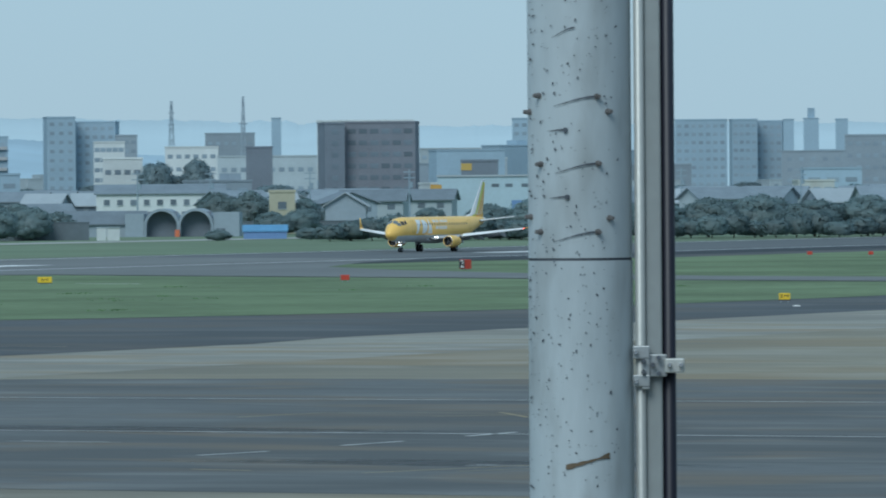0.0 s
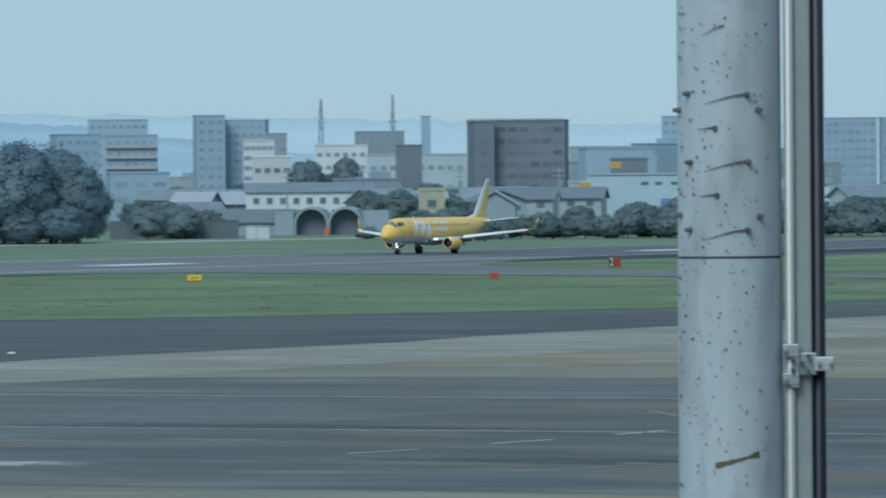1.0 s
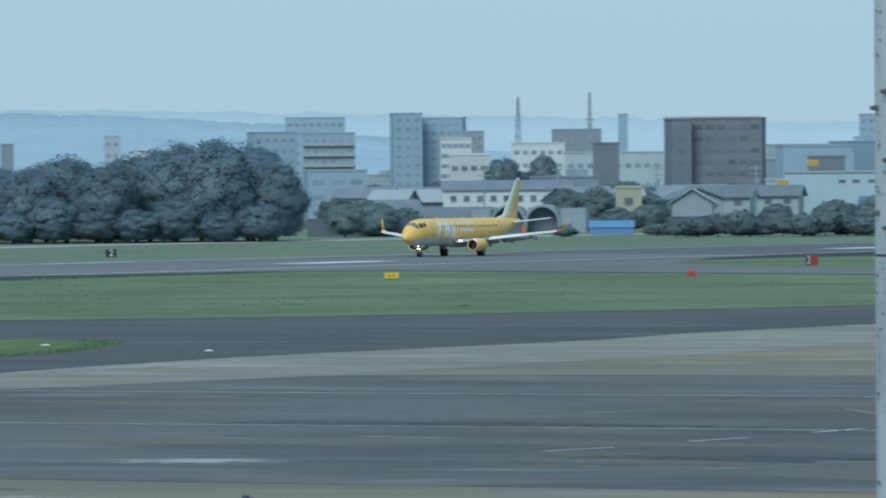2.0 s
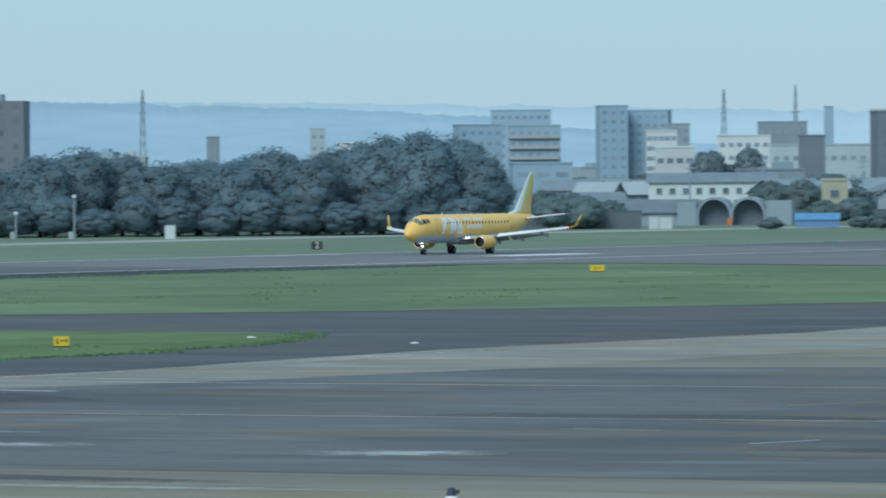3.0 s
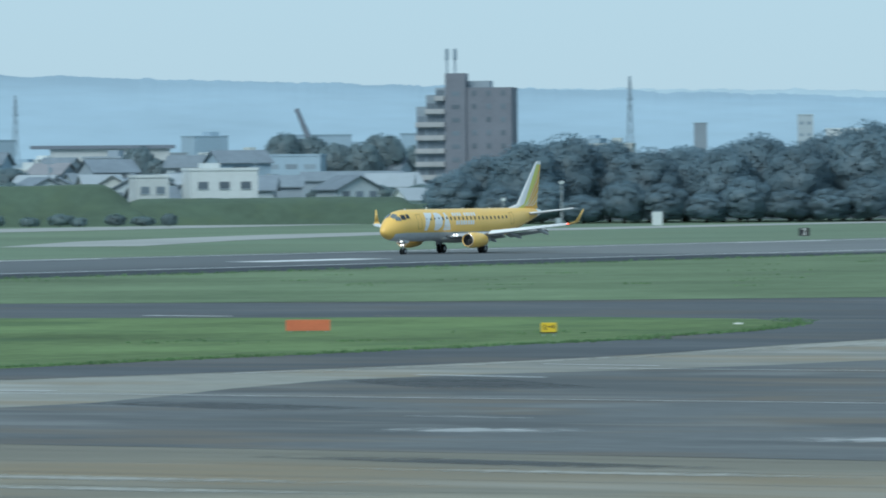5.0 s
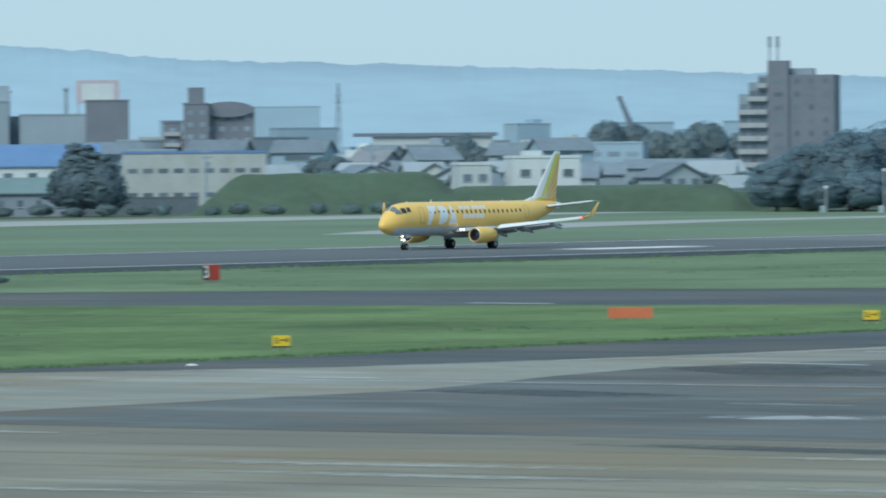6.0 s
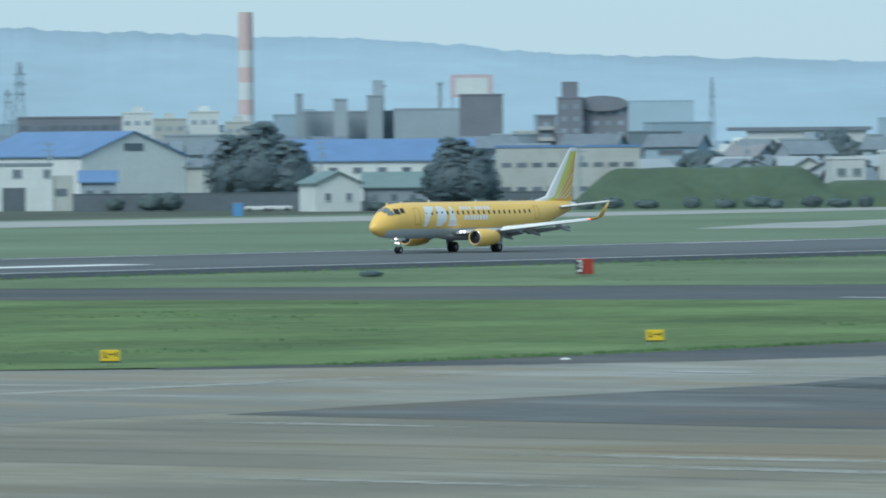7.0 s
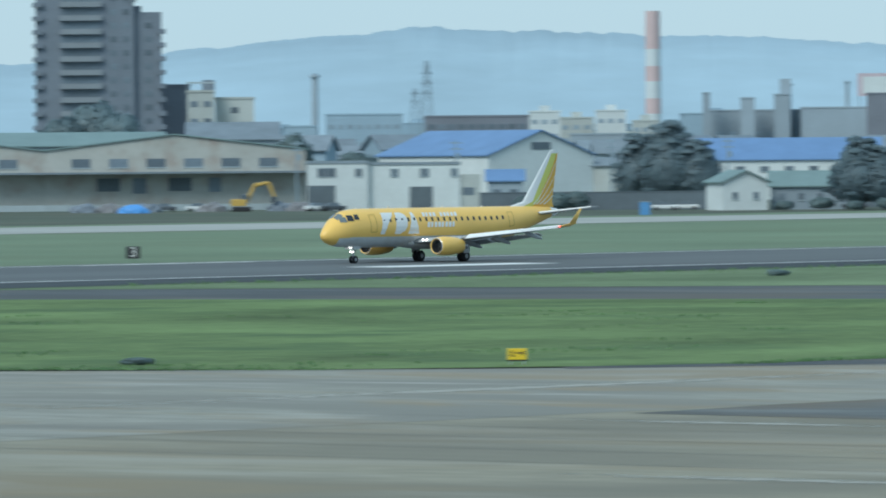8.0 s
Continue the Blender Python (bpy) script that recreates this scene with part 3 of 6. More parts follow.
def build_airliner():
    plane = thing("airliner", pose(922.5, 438.4, 0.06), "golden yellow twin-engined regional jet rolling along the runway", "airplane")
    # hull
    bm = bmesh.new()
    xs = [s[0] for s in STATIONS[:9]] + [8, 11, 14, 17] + [s[0] for s in STATIONS[9:]]
    rings = [[bm.verts.new(skin(x, 360 * k / 40)) for k in range(40)] for x in xs]
    for a, b in zip(rings, rings[1:]):
        for k in range(40):
            bm.faces.new((a[k], b[k], b[(k + 1) % 40], a[(k + 1) % 40]))
    bm.faces.new(rings[0])
    bm.faces.new(rings[-1][::-1])
    for f in bm.faces:
        c = f.calc_center_median()
        zc, hw, hh = section(c.x)
        low = (c.z - zc) / max(hh, 0.01)
        f.material_index = 1 if low < (-0.5 if c.x < 20.5 else -0.5 - (c.x - 20.5) * 0.12) and c.x > 1.0 else (2 if c.x > 29.6 else 0)
    part("fuselage", bm, (YELLOW, BELLY, WHITEPAINT), plane, "golden yellow hull with a light grey belly", True)
    bm = bmesh.new()  # wing root fairing under the hull
    bmesh.ops.create_uvsphere(bm, u_segments=24, v_segments=12, radius=1, matrix=Matrix.Translation((14.0, 0, 1.72)) @ Matrix.Diagonal((4.6, 1.5, 0.62, 1)))
    part("belly_fairing", bm, BELLY, plane, "light grey wing root fairing", True)
    # cockpit glazing
    def level(x, z):
        zc, hw, hh = section(x)
        return math.degrees(math.acos(max(-1, min(1, (z - zc) / hh))))

    for s in (1, -1):
        part("windshield", patch(bmesh.new(), 1.42, 2.02, s * 3, s * 33, 0.018), WINDSHIELD, plane, "windshield glass, sky reflection put into its pale colour")
        for x0, x1, lo, hi in ((1.5, 2.12, 3.56, 4.0), (2.17, 2.84, 3.66, 4.16), (2.92, 3.5, 3.78, 4.22)):
            bm = bmesh.new()
            grid = []
            for i in range(5):
                row = []
                for j in range(5):
                    z = lo + (hi - lo) * j / 4
                    x = x0 + (x1 - x0) * i / 4 + 0.12 * j / 4 * (1 - i / 4)
                    row.append(bm.verts.new(skin(x, s * level(x, z), 0.022)))
                grid.append(row)
            for i in range(4):
                for j in range(4):
                    bm.faces.new((grid[i][j], grid[i + 1][j], grid[i + 1][j + 1], grid[i][j + 1]))
            part("cockpit_window", bm, WINDSHIELD if x0 < 2 else DARKGLASS, plane, "cockpit side glass")
    # cabin windows, port and starboard
    for side in (1, -1):
        for i in range(21):
            x = 6.45 + i * 0.79
            part("cabin_window", patch(bmesh.new(), x, x + 0.27, side * 60, side * 72, 0.012, 0, 1, 2), DARKGLASS, plane)
    # doors, drawn by their seams
    for side in (1, -1):
        for x0, x1, lo, hi in ((4.75, 5.55, 103, 47), (23.2, 23.95, 100, 48)):
            bm = bmesh.new()
            for q in ((x0, x0 + .05, hi, lo), (x1 - .05, x1, hi, lo), (x0, x1, hi, hi + 1.7), (x0, x1, lo - 1.7, lo)):
                patch(bm, q[0], q[1], side * q[2], side * q[3], 0.012)
            part("cabin_door", bm, SEAM, plane, "yellow cabin door outlined by its seam")
    # white lettering, as plain slanted shapes
    def mark(outline, label):
        """A flat shape on each side, from its outline in x and degrees down the hull."""
        for side in (1, -1):
            bm = bmesh.new()
            rows = []
            for left, right, ang in outline:
                rows.append([bm.verts.new(skin(left + (right - left) * k / 3, side * ang, 0.02)) for k in range(4)])
            for a, b in zip(rows, rows[1:]):
                for k in range(3):
                    bm.faces.new((a[k], a[k + 1], b[k + 1], b[k]))
            part("livery_mark", bm, WHITEPAINT, plane, label)

    mark([(6.45, 8.0, 40), (6.42, 7.85, 50), (6.36, 7.45, 62), (6.28, 7.1, 75), (6.15, 6.8, 92), (6.0, 6.55, 109)], "plain white livery shape")
    mark([(8.3, 9.0, 40), (8.25, 9.4, 47), (8.17, 9.58, 58), (8.1, 9.6, 72), (8.02, 9.5, 86), (7.95, 9.2, 99), (7.85, 8.6, 109)], "plain white livery shape")
    mark([(10.3, 10.6, 40), (10.2, 10.7, 55), (10.05, 10.82, 72), (9.85, 10.95, 90), (9.65, 11.1, 109)], "plain white livery shape")
    for x0, n, a0, a1 in ((11.75, 10, 42, 57), (12.1, 8, 75, 90)):
        for i in range(n):
            if not (n == 10 and i == 4):
                part("livery_mark", patch(bmesh.new(), x0 + i * 0.47, x0 + i * 0.47 + (0.36, 0.28, 0.33)[i % 3], a0, a1, 0.02, 0.1, 1, 2), WHITEPAINT, plane, "small white livery bar")
    for x, h in ((4.2, 0.1), (8.4, 0.24), (15.5, 0.12), (20.8, 0.1)):
        bm = bmesh.new()
        airfoil(bm, (x, 0, 4.70, 0.45, 0.03, True), (x + 0.22, 0, 4.72 + h, 0.2, 0.02, True))
        part("antenna", bm, WHITEPAINT, plane)
    # wings, with slats, flap fairings, winglets and lights
    for s in (-1, 1):
        bm = bmesh.new()
        airfoil(bm, (10.6, s * 0.9, 1.78, 6.3, 0.62, False), (13.2, s * 4.6, 2.10, 3.6, 0.40, False))
        airfoil(bm, (13.2, s * 4.6, 2.10, 3.6, 0.40, False), (17.15, s * 12.3, 3.02, 1.35, 0.14, False))
        wing = part("wing", bm, WINGGREY, plane, "grey swept wing", True)
        for a, b in (((10.95, s * 1.55, 1.85), (13.1, s * 4.5, 2.11)), ((13.3, s * 4.9, 2.15), (17.1, s * 12.2, 3.02))):
            bm = bmesh.new()
            a, b = Vector(a), Vector(b)
            for q0, q1, drop in ((a, b, 0),):
                c = [q0 + Vector((-.14, 0, -.1)), q0 + Vector((.4, 0, .26)), q0 + Vector((.48, 0, .2)), q0 + Vector((-.04, 0, -.16))]
                d = [q1 + Vector((-.12, 0, -.09)), q1 + Vector((.28, 0, .14)), q1 + Vector((.34, 0, .11)), q1 + Vector((-.03, 0, -.13))]
                vc, vd = [bm.verts.new(p) for p in c], [bm.verts.new(p) for p in d]
                for i in range(4):
                    bm.faces.new((vc[i], vc[(i + 1) % 4], vd[(i + 1) % 4], vd[i]))
                bm.faces.new(vc)
                bm.faces.new(vd[::-1])
            part("slat", bm, WHITEPAINT if abs(a.y) > 3 else WINGGREY, wing, "bright white leading edge slat, lowered" if abs(a.y) > 3 else "grey inner slat, lowered")
        bm = bmesh.new()
        airfoil(bm, (17.15, s * 12.3, 3.02, 1.35, 0.13, False), (18.0, s * 12.75, 3.3, 0.95, 0.09, False))
        airfoil(bm, (18.0, s * 12.72, 3.28, 0.85, 0.07, True), (18.85, s * 13.2, 4.6, 0.3, 0.02, True))
        part("winglet", bm, YELLOW, wing, "golden yellow upturned winglet", True)
        bm = bmesh.new()  # lowered flaps
        for a, b in (((16.6, s * 1.6, 1.55), (16.65, s * 4.5, 1.85)), ((16.75, s * 4.8, 1.88), (18.1, s * 9.0, 2.42))):
            a, b = Vector(a), Vector(b)
            vs = [bm.verts.new(p) for p in (a, a + Vector((1.0, 0, -.28)), b + Vector((.7, 0, -.2)), b, a + Vector((0, 0, .12)), a + Vector((1.02, 0, -.24)), b + Vector((.72, 0, -.17)), b + Vector((0, 0, .09)))]
            for f in ((0, 1, 2, 3), (7, 6, 5, 4), (0, 4, 5, 1), (1, 5, 6, 2), (2, 6, 7, 3), (3, 7, 4, 0)):
                bm.faces.new([vs[i] for i in f])
        part("flap", bm, WINGGREY, wing, "grey flap, lowered")
        for y, x, z in ((3.2, 16.2, 1.5), (6.2, 16.5, 1.86), (8.9, 17.6, 2.26)):
            bm = bmesh.new()
            bmesh.ops.create_uvsphere(bm, u_segments=12, v_segments=8, radius=1, matrix=Matrix.Translation((x, s * y, z)) @ Matrix.Rotation(radians(14), 4, "Y") @ Matrix.Diagonal((1.35, 0.13, 0.2, 1)))
            part("flap_fairing", bm, WINGGREY, wing, "", True)
        for y in (1.9, 2.15):
            bm = bmesh.new()
            bmesh.ops.create_icosphere(bm, subdivisions=2, radius=0.075, matrix=Matrix.Translation((10.95 + (y - 1.55) * .73, s * y, 1.96)))
            part("landing_light", bm, LANDING, wing, "bright white landing light").location.x = -0.12
        bm = bmesh.new()
        bmesh.ops.create_icosphere(bm, subdivisions=2, radius=0.065, matrix=Matrix.Translation((17.15, s * 12.35, 3.05)))
        part("navigation_light", bm, REDLIGHT if s < 0 else WHITEPAINT, wing, "glowing red tip light" if s < 0 else "")
        # tailplane
        bm = bmesh.new()
        airfoil(bm, (27.5, s * 0.35, 4.05, 2.9, 0.28, False), (30.15, s * 5.0, 4.62, 1.25, 0.1, False))
        tail = part("tailplane", bm, WINGGREY, plane, "grey tailplane", True)
        bm = bmesh.new()
        rod(bm, (27.85, s * 0.95, 4.13), (30.16, s * 4.97, 4.62), 0.10, 0.07, 8)
        part("leading_edge", bm, WHITEPAINT, tail, "bright white leading edge")
        # engine in its nacelle
        ey, ez = s * 4.15, 1.42
        prof = [(9.75, 0.60), (9.68, 0.66), (9.72, 0.73), (9.95, 0.79), (10.6, 0.83), (11.6, 0.80), (12.6, 0.66), (12.9, 0.58)]
        bm = bmesh.new()
        rings = [[bm.verts.new((x, ey + r * math.cos(math.tau * k / 32), ez + r * math.sin(math.tau * k / 32))) for k in range(32)] for x, r in prof]
        for a, b in zip(rings, rings[1:]):
            for k in range(32):
                f = bm.faces.new((a[k], b[k], b[(k + 1) % 32], a[(k + 1) % 32]))
                f.material_index = 1 if a[0].co.x < 9.73 and b[0].co.x < 9.8 else 0
        engine = part("engine", bm, (YELLOW, BAREMETAL), plane, "golden yellow engine nacelle with a bright metal lip", True)
        engine.location.x = 0.55
        bm = bmesh.new()
        rod(bm, (9.76, ey, ez), (10.5, ey, ez), 0.6, 0.57, 32)
        bmesh.ops.delete(bm, geom=[f for f in bm.faces if f.calc_center_median().x < 9.8 and len(f.verts) > 4], context="FACES")
        part("intake", bm, ENGINEDARK, engine, "dark engine intake")
        bm = bmesh.new()
        rod(bm, (10.05, ey, ez), (10.48, ey, ez), 0.02, 0.2, 20)
        for k in range(22):
            a = math.tau * k / 22
            c, d = math.cos(a), math.sin(a)
            vs = [bm.verts.new((10.42 + dx, ey + r * c - w * d, ez + r * d + w * c)) for dx, r, w in ((0, .18, -.03), (.06, .18, .03), (.06, .56, .05), (-.02, .56, -.05))]
            bm.faces.new(vs)
        part("fan", bm, BAREMETAL, engine, "spinner and fan blades")
        bm = bmesh.new()
        rod(bm, (12.3, ey, ez), (13.7, ey, ez), 0.46, 0.27, 24)
        part("exhaust", bm, BAREMETAL, engine, "bare metal exhaust cone", True)
        bm = bmesh.new()
        airfoil(bm, (10.7, ey, ez + 0.72, 3.8, 0.16, True), (12.6, ey, 2.12, 2.6, 0.14, True))
        part("pylon", bm, WINGGREY, engine, "", True)
        # main gear
        bm = bmesh.new()
        rod(bm, (15.25, s * 2.6, 0.45), (15.1, s * 2.75, 2.0), 0.13, 0.15)
        rod(bm, (15.25, s * 2.25, 0.47), (15.25, s * 2.95, 0.47), 0.07)
        rod(bm, (15.2, s * 2.6, 1.0), (15.1, s * 1.3, 1.75), 0.07)
        gear = part("main_gear", bm, WINGGREY, plane, "grey main landing gear leg")
        gear.location.x = 0.35
        for dy in (-0.24, 0.24):
            wheel("wheel", gear, 15.25, s * 2.6 + dy, 0.48, 0.32)
        part("gear_door", boxes((14.8, 15.6, s * 3.02 - .03, s * 3.02 + .03, 0.75, 1.85)), BELLY, gear, "light grey gear door")
    # fin with its livery, painted in slanting bands
    bm = bmesh.new()
    outline = [((24.3, 4.62), 6.6), ((26.6, 5.12), 4.1), ((30.35, 9.55), 1.2), ((30.7, 9.73), 0.82)]

    def fin_at(z):
        """Leading edge and chord of the fin at a height."""
        for ((xa, za), ca), ((xb, zb), cb) in zip(outline, outline[1:]):
            if z <= zb:
                f = max(0.0, (z - za) / (zb - za))
                return xa + (xb - xa) * f, ca + (cb - ca) * f
        return outline[-1][0][0], outline[-1][1]

    def fin_half(u, c):
        return 0.115 * min(c, 4.2) * math.sqrt(max(u, 0)) * (1 - u)

    n = 20
    rows = []
    for j in range(31):
        z = 4.62 + (9.73 - 4.62) * j / 30
        x, c = fin_at(z)
        rows.append([[bm.verts.new((x + c * q / n, s * fin_half(q / n, c), z)) for q in range(n + 1)] for s in (-1, 1)])
    for (l0, r0), (l1, r1) in zip(rows, rows[1:]):
        for q in range(n):
            for a, b in ((l0, l1), (r0, r1)):
                f = bm.faces.new((a[q], a[q + 1], b[q + 1], b[q]))
                u, hgt = (q + 0.5) / n, (f.calc_center_median().z - 4.6) / 5.1
                f.material_index = 0 if u < 0.31 or hgt > 0.95 else (1 if u < 0.5 + 0.55 * max(0, hgt - 0.3) else 2)
    bmesh.ops.remove_doubles(bm, verts=bm.verts[:], dist=0.0005)
    fin = part("fin", bm, (WHITEPAINT, LIME, AMBER), plane, "tall fin, white, lime and amber")
    for s in (-1, 1):
        for foot, top in ((27.9, 8.7), (28.3, 7.4), (28.8, 6.3), (29.4, 5.6)):
            bm = bmesh.new()
            last = None
            for i in range(13):
                t = i / 12
                z = 4.9 + (top - 4.9) * t ** 1.3
                xl, c = fin_at(top)
                x = foot + (xl + c - 0.04 - foot) * t
                row = []
                for zz in (z - 0.05, z + 0.05):
                    xl2, c2 = fin_at(zz)
                    row.append(bm.verts.new((x, s * (fin_half((x - xl2) / c2, c2) + 0.012), zz)))
                if last:
                    bm.faces.new((last[0], row[0], row[1], last[1]))
                last = row
            part("fin_stripe", bm, WHITEPAINT, fin, "curved white stripe on the fin")
    # nose gear
    bm = bmesh.new()
    rod(bm, (3.85, 0, 0.4), (3.75, 0, 1.7), 0.09, 0.11)
    rod(bm, (3.85, -0.25, 0.33), (3.85, 0.25, 0.33), 0.05)
    rod(bm, (3.8, 0, 0.85), (4.7, 0, 1.55), 0.05)
    gear = part("nose_gear", bm, WINGGREY, plane, "grey nose landing gear leg")
    gear.location.x = 0.25
    for y in (-0.19, 0.19):
        wheel("wheel", gear, 3.85, y, 0.33, 0.2)
    for y in (-0.5, 0.5):
        part("gear_door", boxes((3.3, 4.2, y - .02, y + .02, 1.22, 1.6)), BELLY, gear, "light grey gear door")
    for y in (-0.13, 0.13):
        bm = bmesh.new()
        rod(bm, (3.55, y, 1.0), (3.68, y, 1.0), 0.048, 0.045, 16)
        part("taxi_light", bm, LANDING, gear, "bright white nose light")
    bm = bmesh.new()
    rod(bm, (3.35, 0, 1.36), (3.5, 0, 1.36), 0.05, 0.045, 16)
    rod(bm, (3.5, 0, 1.36), (3.78, 0, 1.4), 0.02, 0.02, 6)
    part("taxi_light", bm, LANDING, gear, "bright white nose light")
    bm = bmesh.new()
    bmesh.ops.create_icosphere(bm, subdivisions=2, radius=0.07, matrix=Matrix.Translation((31.68, 0, 4.26)))
    part("tail_light", bm, WHITEPAINT, plane)
    return plane


airliner = build_airliner()


# ---- the pole near the deck, with its conduit and cable
POLE_D, POLE_B = 21.8, 66.035
POLEPAINT = surface("weathered_pole_paint", (0.45, 0.515, 0.545), 0.5, 0.14, 2.4, 18.0, 0.04, stretch=(1, 1, 0.3), stain=(0.23, 0.25, 0.25), amount=0.75)
GRIME = surface("dark_grime", (0.085, 0.10, 0.12), 0.8, 0.3, 8.0, 40.0, 0.0)
RUST = surface("rust_streak", (0.13, 0.10, 0.065), 0.85, 0.3, 10.0, 60.0, 0.0)
BOLT = surface("weathered_bolt", (0.19, 0.18, 0.175), 0.5, 0.25, 20.0, 80.0, 0.0, metal=0.4)
CABLE = surface("black_cable", (0.012, 0.013, 0.024), 0.45, 0.15, 2.0, 20.0, 0.0)
CONDUIT = surface("grey_conduit", (0.46, 0.48, 0.46), 0.42, 0.08, 2.0, 20.0, 0.03, metal=0.25)
TRAY = surface("grey_channel", (0.32, 0.35, 0.35), 0.5, 0.1, 2.0, 20.0, 0.03, metal=0.3)


def build_pole():
    pole = thing("lamp_pole", spot(POLE_D, POLE_B), "weathered grey steel pole with bolts, rust and grime", "pole")
    R0 = 0.150
    bm = bmesh.new()
    bmesh.ops.create_cone(bm, cap_ends=False, segments=64, radius1=R0 + 0.002, radius2=R0, depth=9.2, matrix=Matrix.Translation((0, 0, 4.6)))
    part("lower_shaft", bm, POLEPAINT, pole, "", True)
    bm = bmesh.new()
    bmesh.ops.create_cone(bm, cap_ends=False, segments=64, radius1=R0 - 0.001, radius2=R0 - 0.006, depth=4.8, matrix=Matrix.Translation((0, 0, 11.6075)))
    part("upper_shaft", bm, POLEPAINT, pole, "", True)
    bm = bmesh.new()
    rod(bm, (0, 0, 9.2), (0, 0, 9.2085), R0 - 0.003, R0 - 0.004, 64)
    part("joint", bm, GRIME, pole, "dark gap between two shaft lengths")

    def on(dx, z, off=0.0):
        y = -math.sqrt(max(0.0, R0 ** 2 - dx * dx))
        n = Vector((dx, y, 0)).normalized()
        return Vector((dx, y, z)) + n * off, n

    for dx, z in ((-.115, 9.672), (-.141, 9.626), (.050, 9.668), (.081, 9.625), (-.110, 9.476), (.052, 9.477), (-.139, 9.326), (.083, 9.321), (-.112, 9.283), (.050, 9.282)):
        bm = bmesh.new()
        p, n = on(dx, z)
        rod(bm, p - n * 0.01, p + n * 0.006, 0.0092, 0.0085, 12)
        rod(bm, p, p + n * 0.02, 0.0075, 0.006, 6)
        part("bolt", bm, BOLT, pole, "rusty bolt head")
    for dx, z in ((-.040, 9.573), (-.036, 9.382)):
        bm = bmesh.new()
        p, n = on(dx, z)
        rod(bm, p - n * 0.01, p + n * 0.008, 0.008, 0.007, 10)
        part("screw", bm, GRIME, pole, "dark screw head")

    def streak(dx0, z0, dx1, z1, w, mat, name, label):
        bm = bmesh.new()
        last = None
        k = 10
        for i in range(k + 1):
            t = i / k
            dx = dx0 + (dx1 - dx0) * t
            z = z0 + (z1 - z0) * t ** 1.3 + 0.001 * math.sin(t * 5)
            ww = w * (1 - 0.75 * t) * (0.8 + 0.4 * math.sin(i * 2.1) ** 2)
            a, _ = on(dx, z + ww / 2, 0.0035)
            b, _ = on(dx, z - ww / 2, 0.0035)
            row = (bm.verts.new(a), bm.verts.new(b))
            if last:
                bm.faces.new((last[0], last[1], row[1], row[0]))
            last = row
        part(name, bm, mat, pole, label)

    for dx, z in ((.050, 9.668), (.052, 9.477), (.050, 9.282)):
        streak(dx - 0.006, z, dx - 0.122, z - 0.026, 0.0058, GRIME, "grime_streak", "thin dark streak running from a bolt")
    for dx, z in ((-.040, 9.573), (-.036, 9.382)):
        streak(dx, z, dx - 0.048, z - 0.002, 0.0055, GRIME, "grime_streak", "thin dark streak running from a screw")
    streak(-.012, 9.865, -.075, 9.838, 0.005, GRIME, "grime_streak", "thin dark scratch")
    streak(-.045, 8.612, .055, 8.640, 0.016, RUST, "rust_streak", "brown rust streak")
    streak(.078, 8.643, .045, 8.636, 0.018, RUST, "rust_streak", "brown rust streak")
    r = random.Random(3)
    bm = bmesh.new()
    for i in range(420):  # specks of chipped paint
        dx, z = -0.143 + 0.25 * r.random() ** 1.4, r.uniform(8.50, 9.96)
        s = r.choice((0.0008, 0.001, 0.0013, 0.0016, 0.002, 0.0028))
        lean = r.uniform(-0.6, 0.6)
        pts = []
        for k in range(7):
            a = math.tau * k / 7
            q = s * r.uniform(0.6, 1.4)
            pts.append(bm.verts.new(on(max(-.148, min(.148, dx + q * math.cos(a) + lean * q * math.sin(a))), z + q * 1.5 * math.sin(a), 0.003)[0]))
        bm.faces.new(pts)
    tagged(part("paint_chips", bm, GRIME, pole), "scattered dark specks of chipped paint", kind="stuff")
    # conduit, channel and cable down the side
    bm = bmesh.new()
    rod(bm, (0.172, -0.045, 0), (0.170, -0.045, 13.6), 0.0145, 0.0145, 20)
    part("conduit", bm, CONDUIT, pole, "pale grey metal conduit", True)
    part("channel", bevelled(boxes((0.183, 0.233, -0.035, 0.02, 0, 13.6)), 0.006), TRAY, pole, "grey cable channel")
    bm = bmesh.new()
    rod(bm, (0.254, -0.01, 0), (0.252, -0.01, 13.6), 0.0195, 0.0195, 18)
    part("cable", bm, CABLE, pole, "thick black cable", True)
    clamp = part("clamp", bevelled(boxes((0.148, 0.196, -0.075, -0.055, 8.918, 8.955), (0.148, 0.196, -0.075, -0.055, 8.838, 8.872), (0.172, 0.196, -0.072, -0.05, 8.83, 8.955), (0.185, 0.245, -0.06, -0.04, 8.866, 8.93)), 0.003), GALV, pole, "galvanised cable clamp")
    part("cable_block", bevelled(boxes((0.238, 0.295, -0.075, -0.02, 8.877, 8.918)), 0.004), CONDUIT, clamp, "pale clamp block round the cable")
    for dx, z in ((.156, 8.937), (.156, 8.853), (.178, 8.91), (.178, 8.88), (.205, 8.90), (.222, 8.875), (.222, 8.92), (.252, 8.90), (.285, 8.90)):
        bm = bmesh.new()
        rod(bm, (dx, -0.07, z), (dx, -0.092, z), 0.0075, 0.006, 6)
        part("nut", bm, GRIME if dx > 0.17 and dx < 0.24 else BAREMETAL, clamp)
    return pole


build_pole()


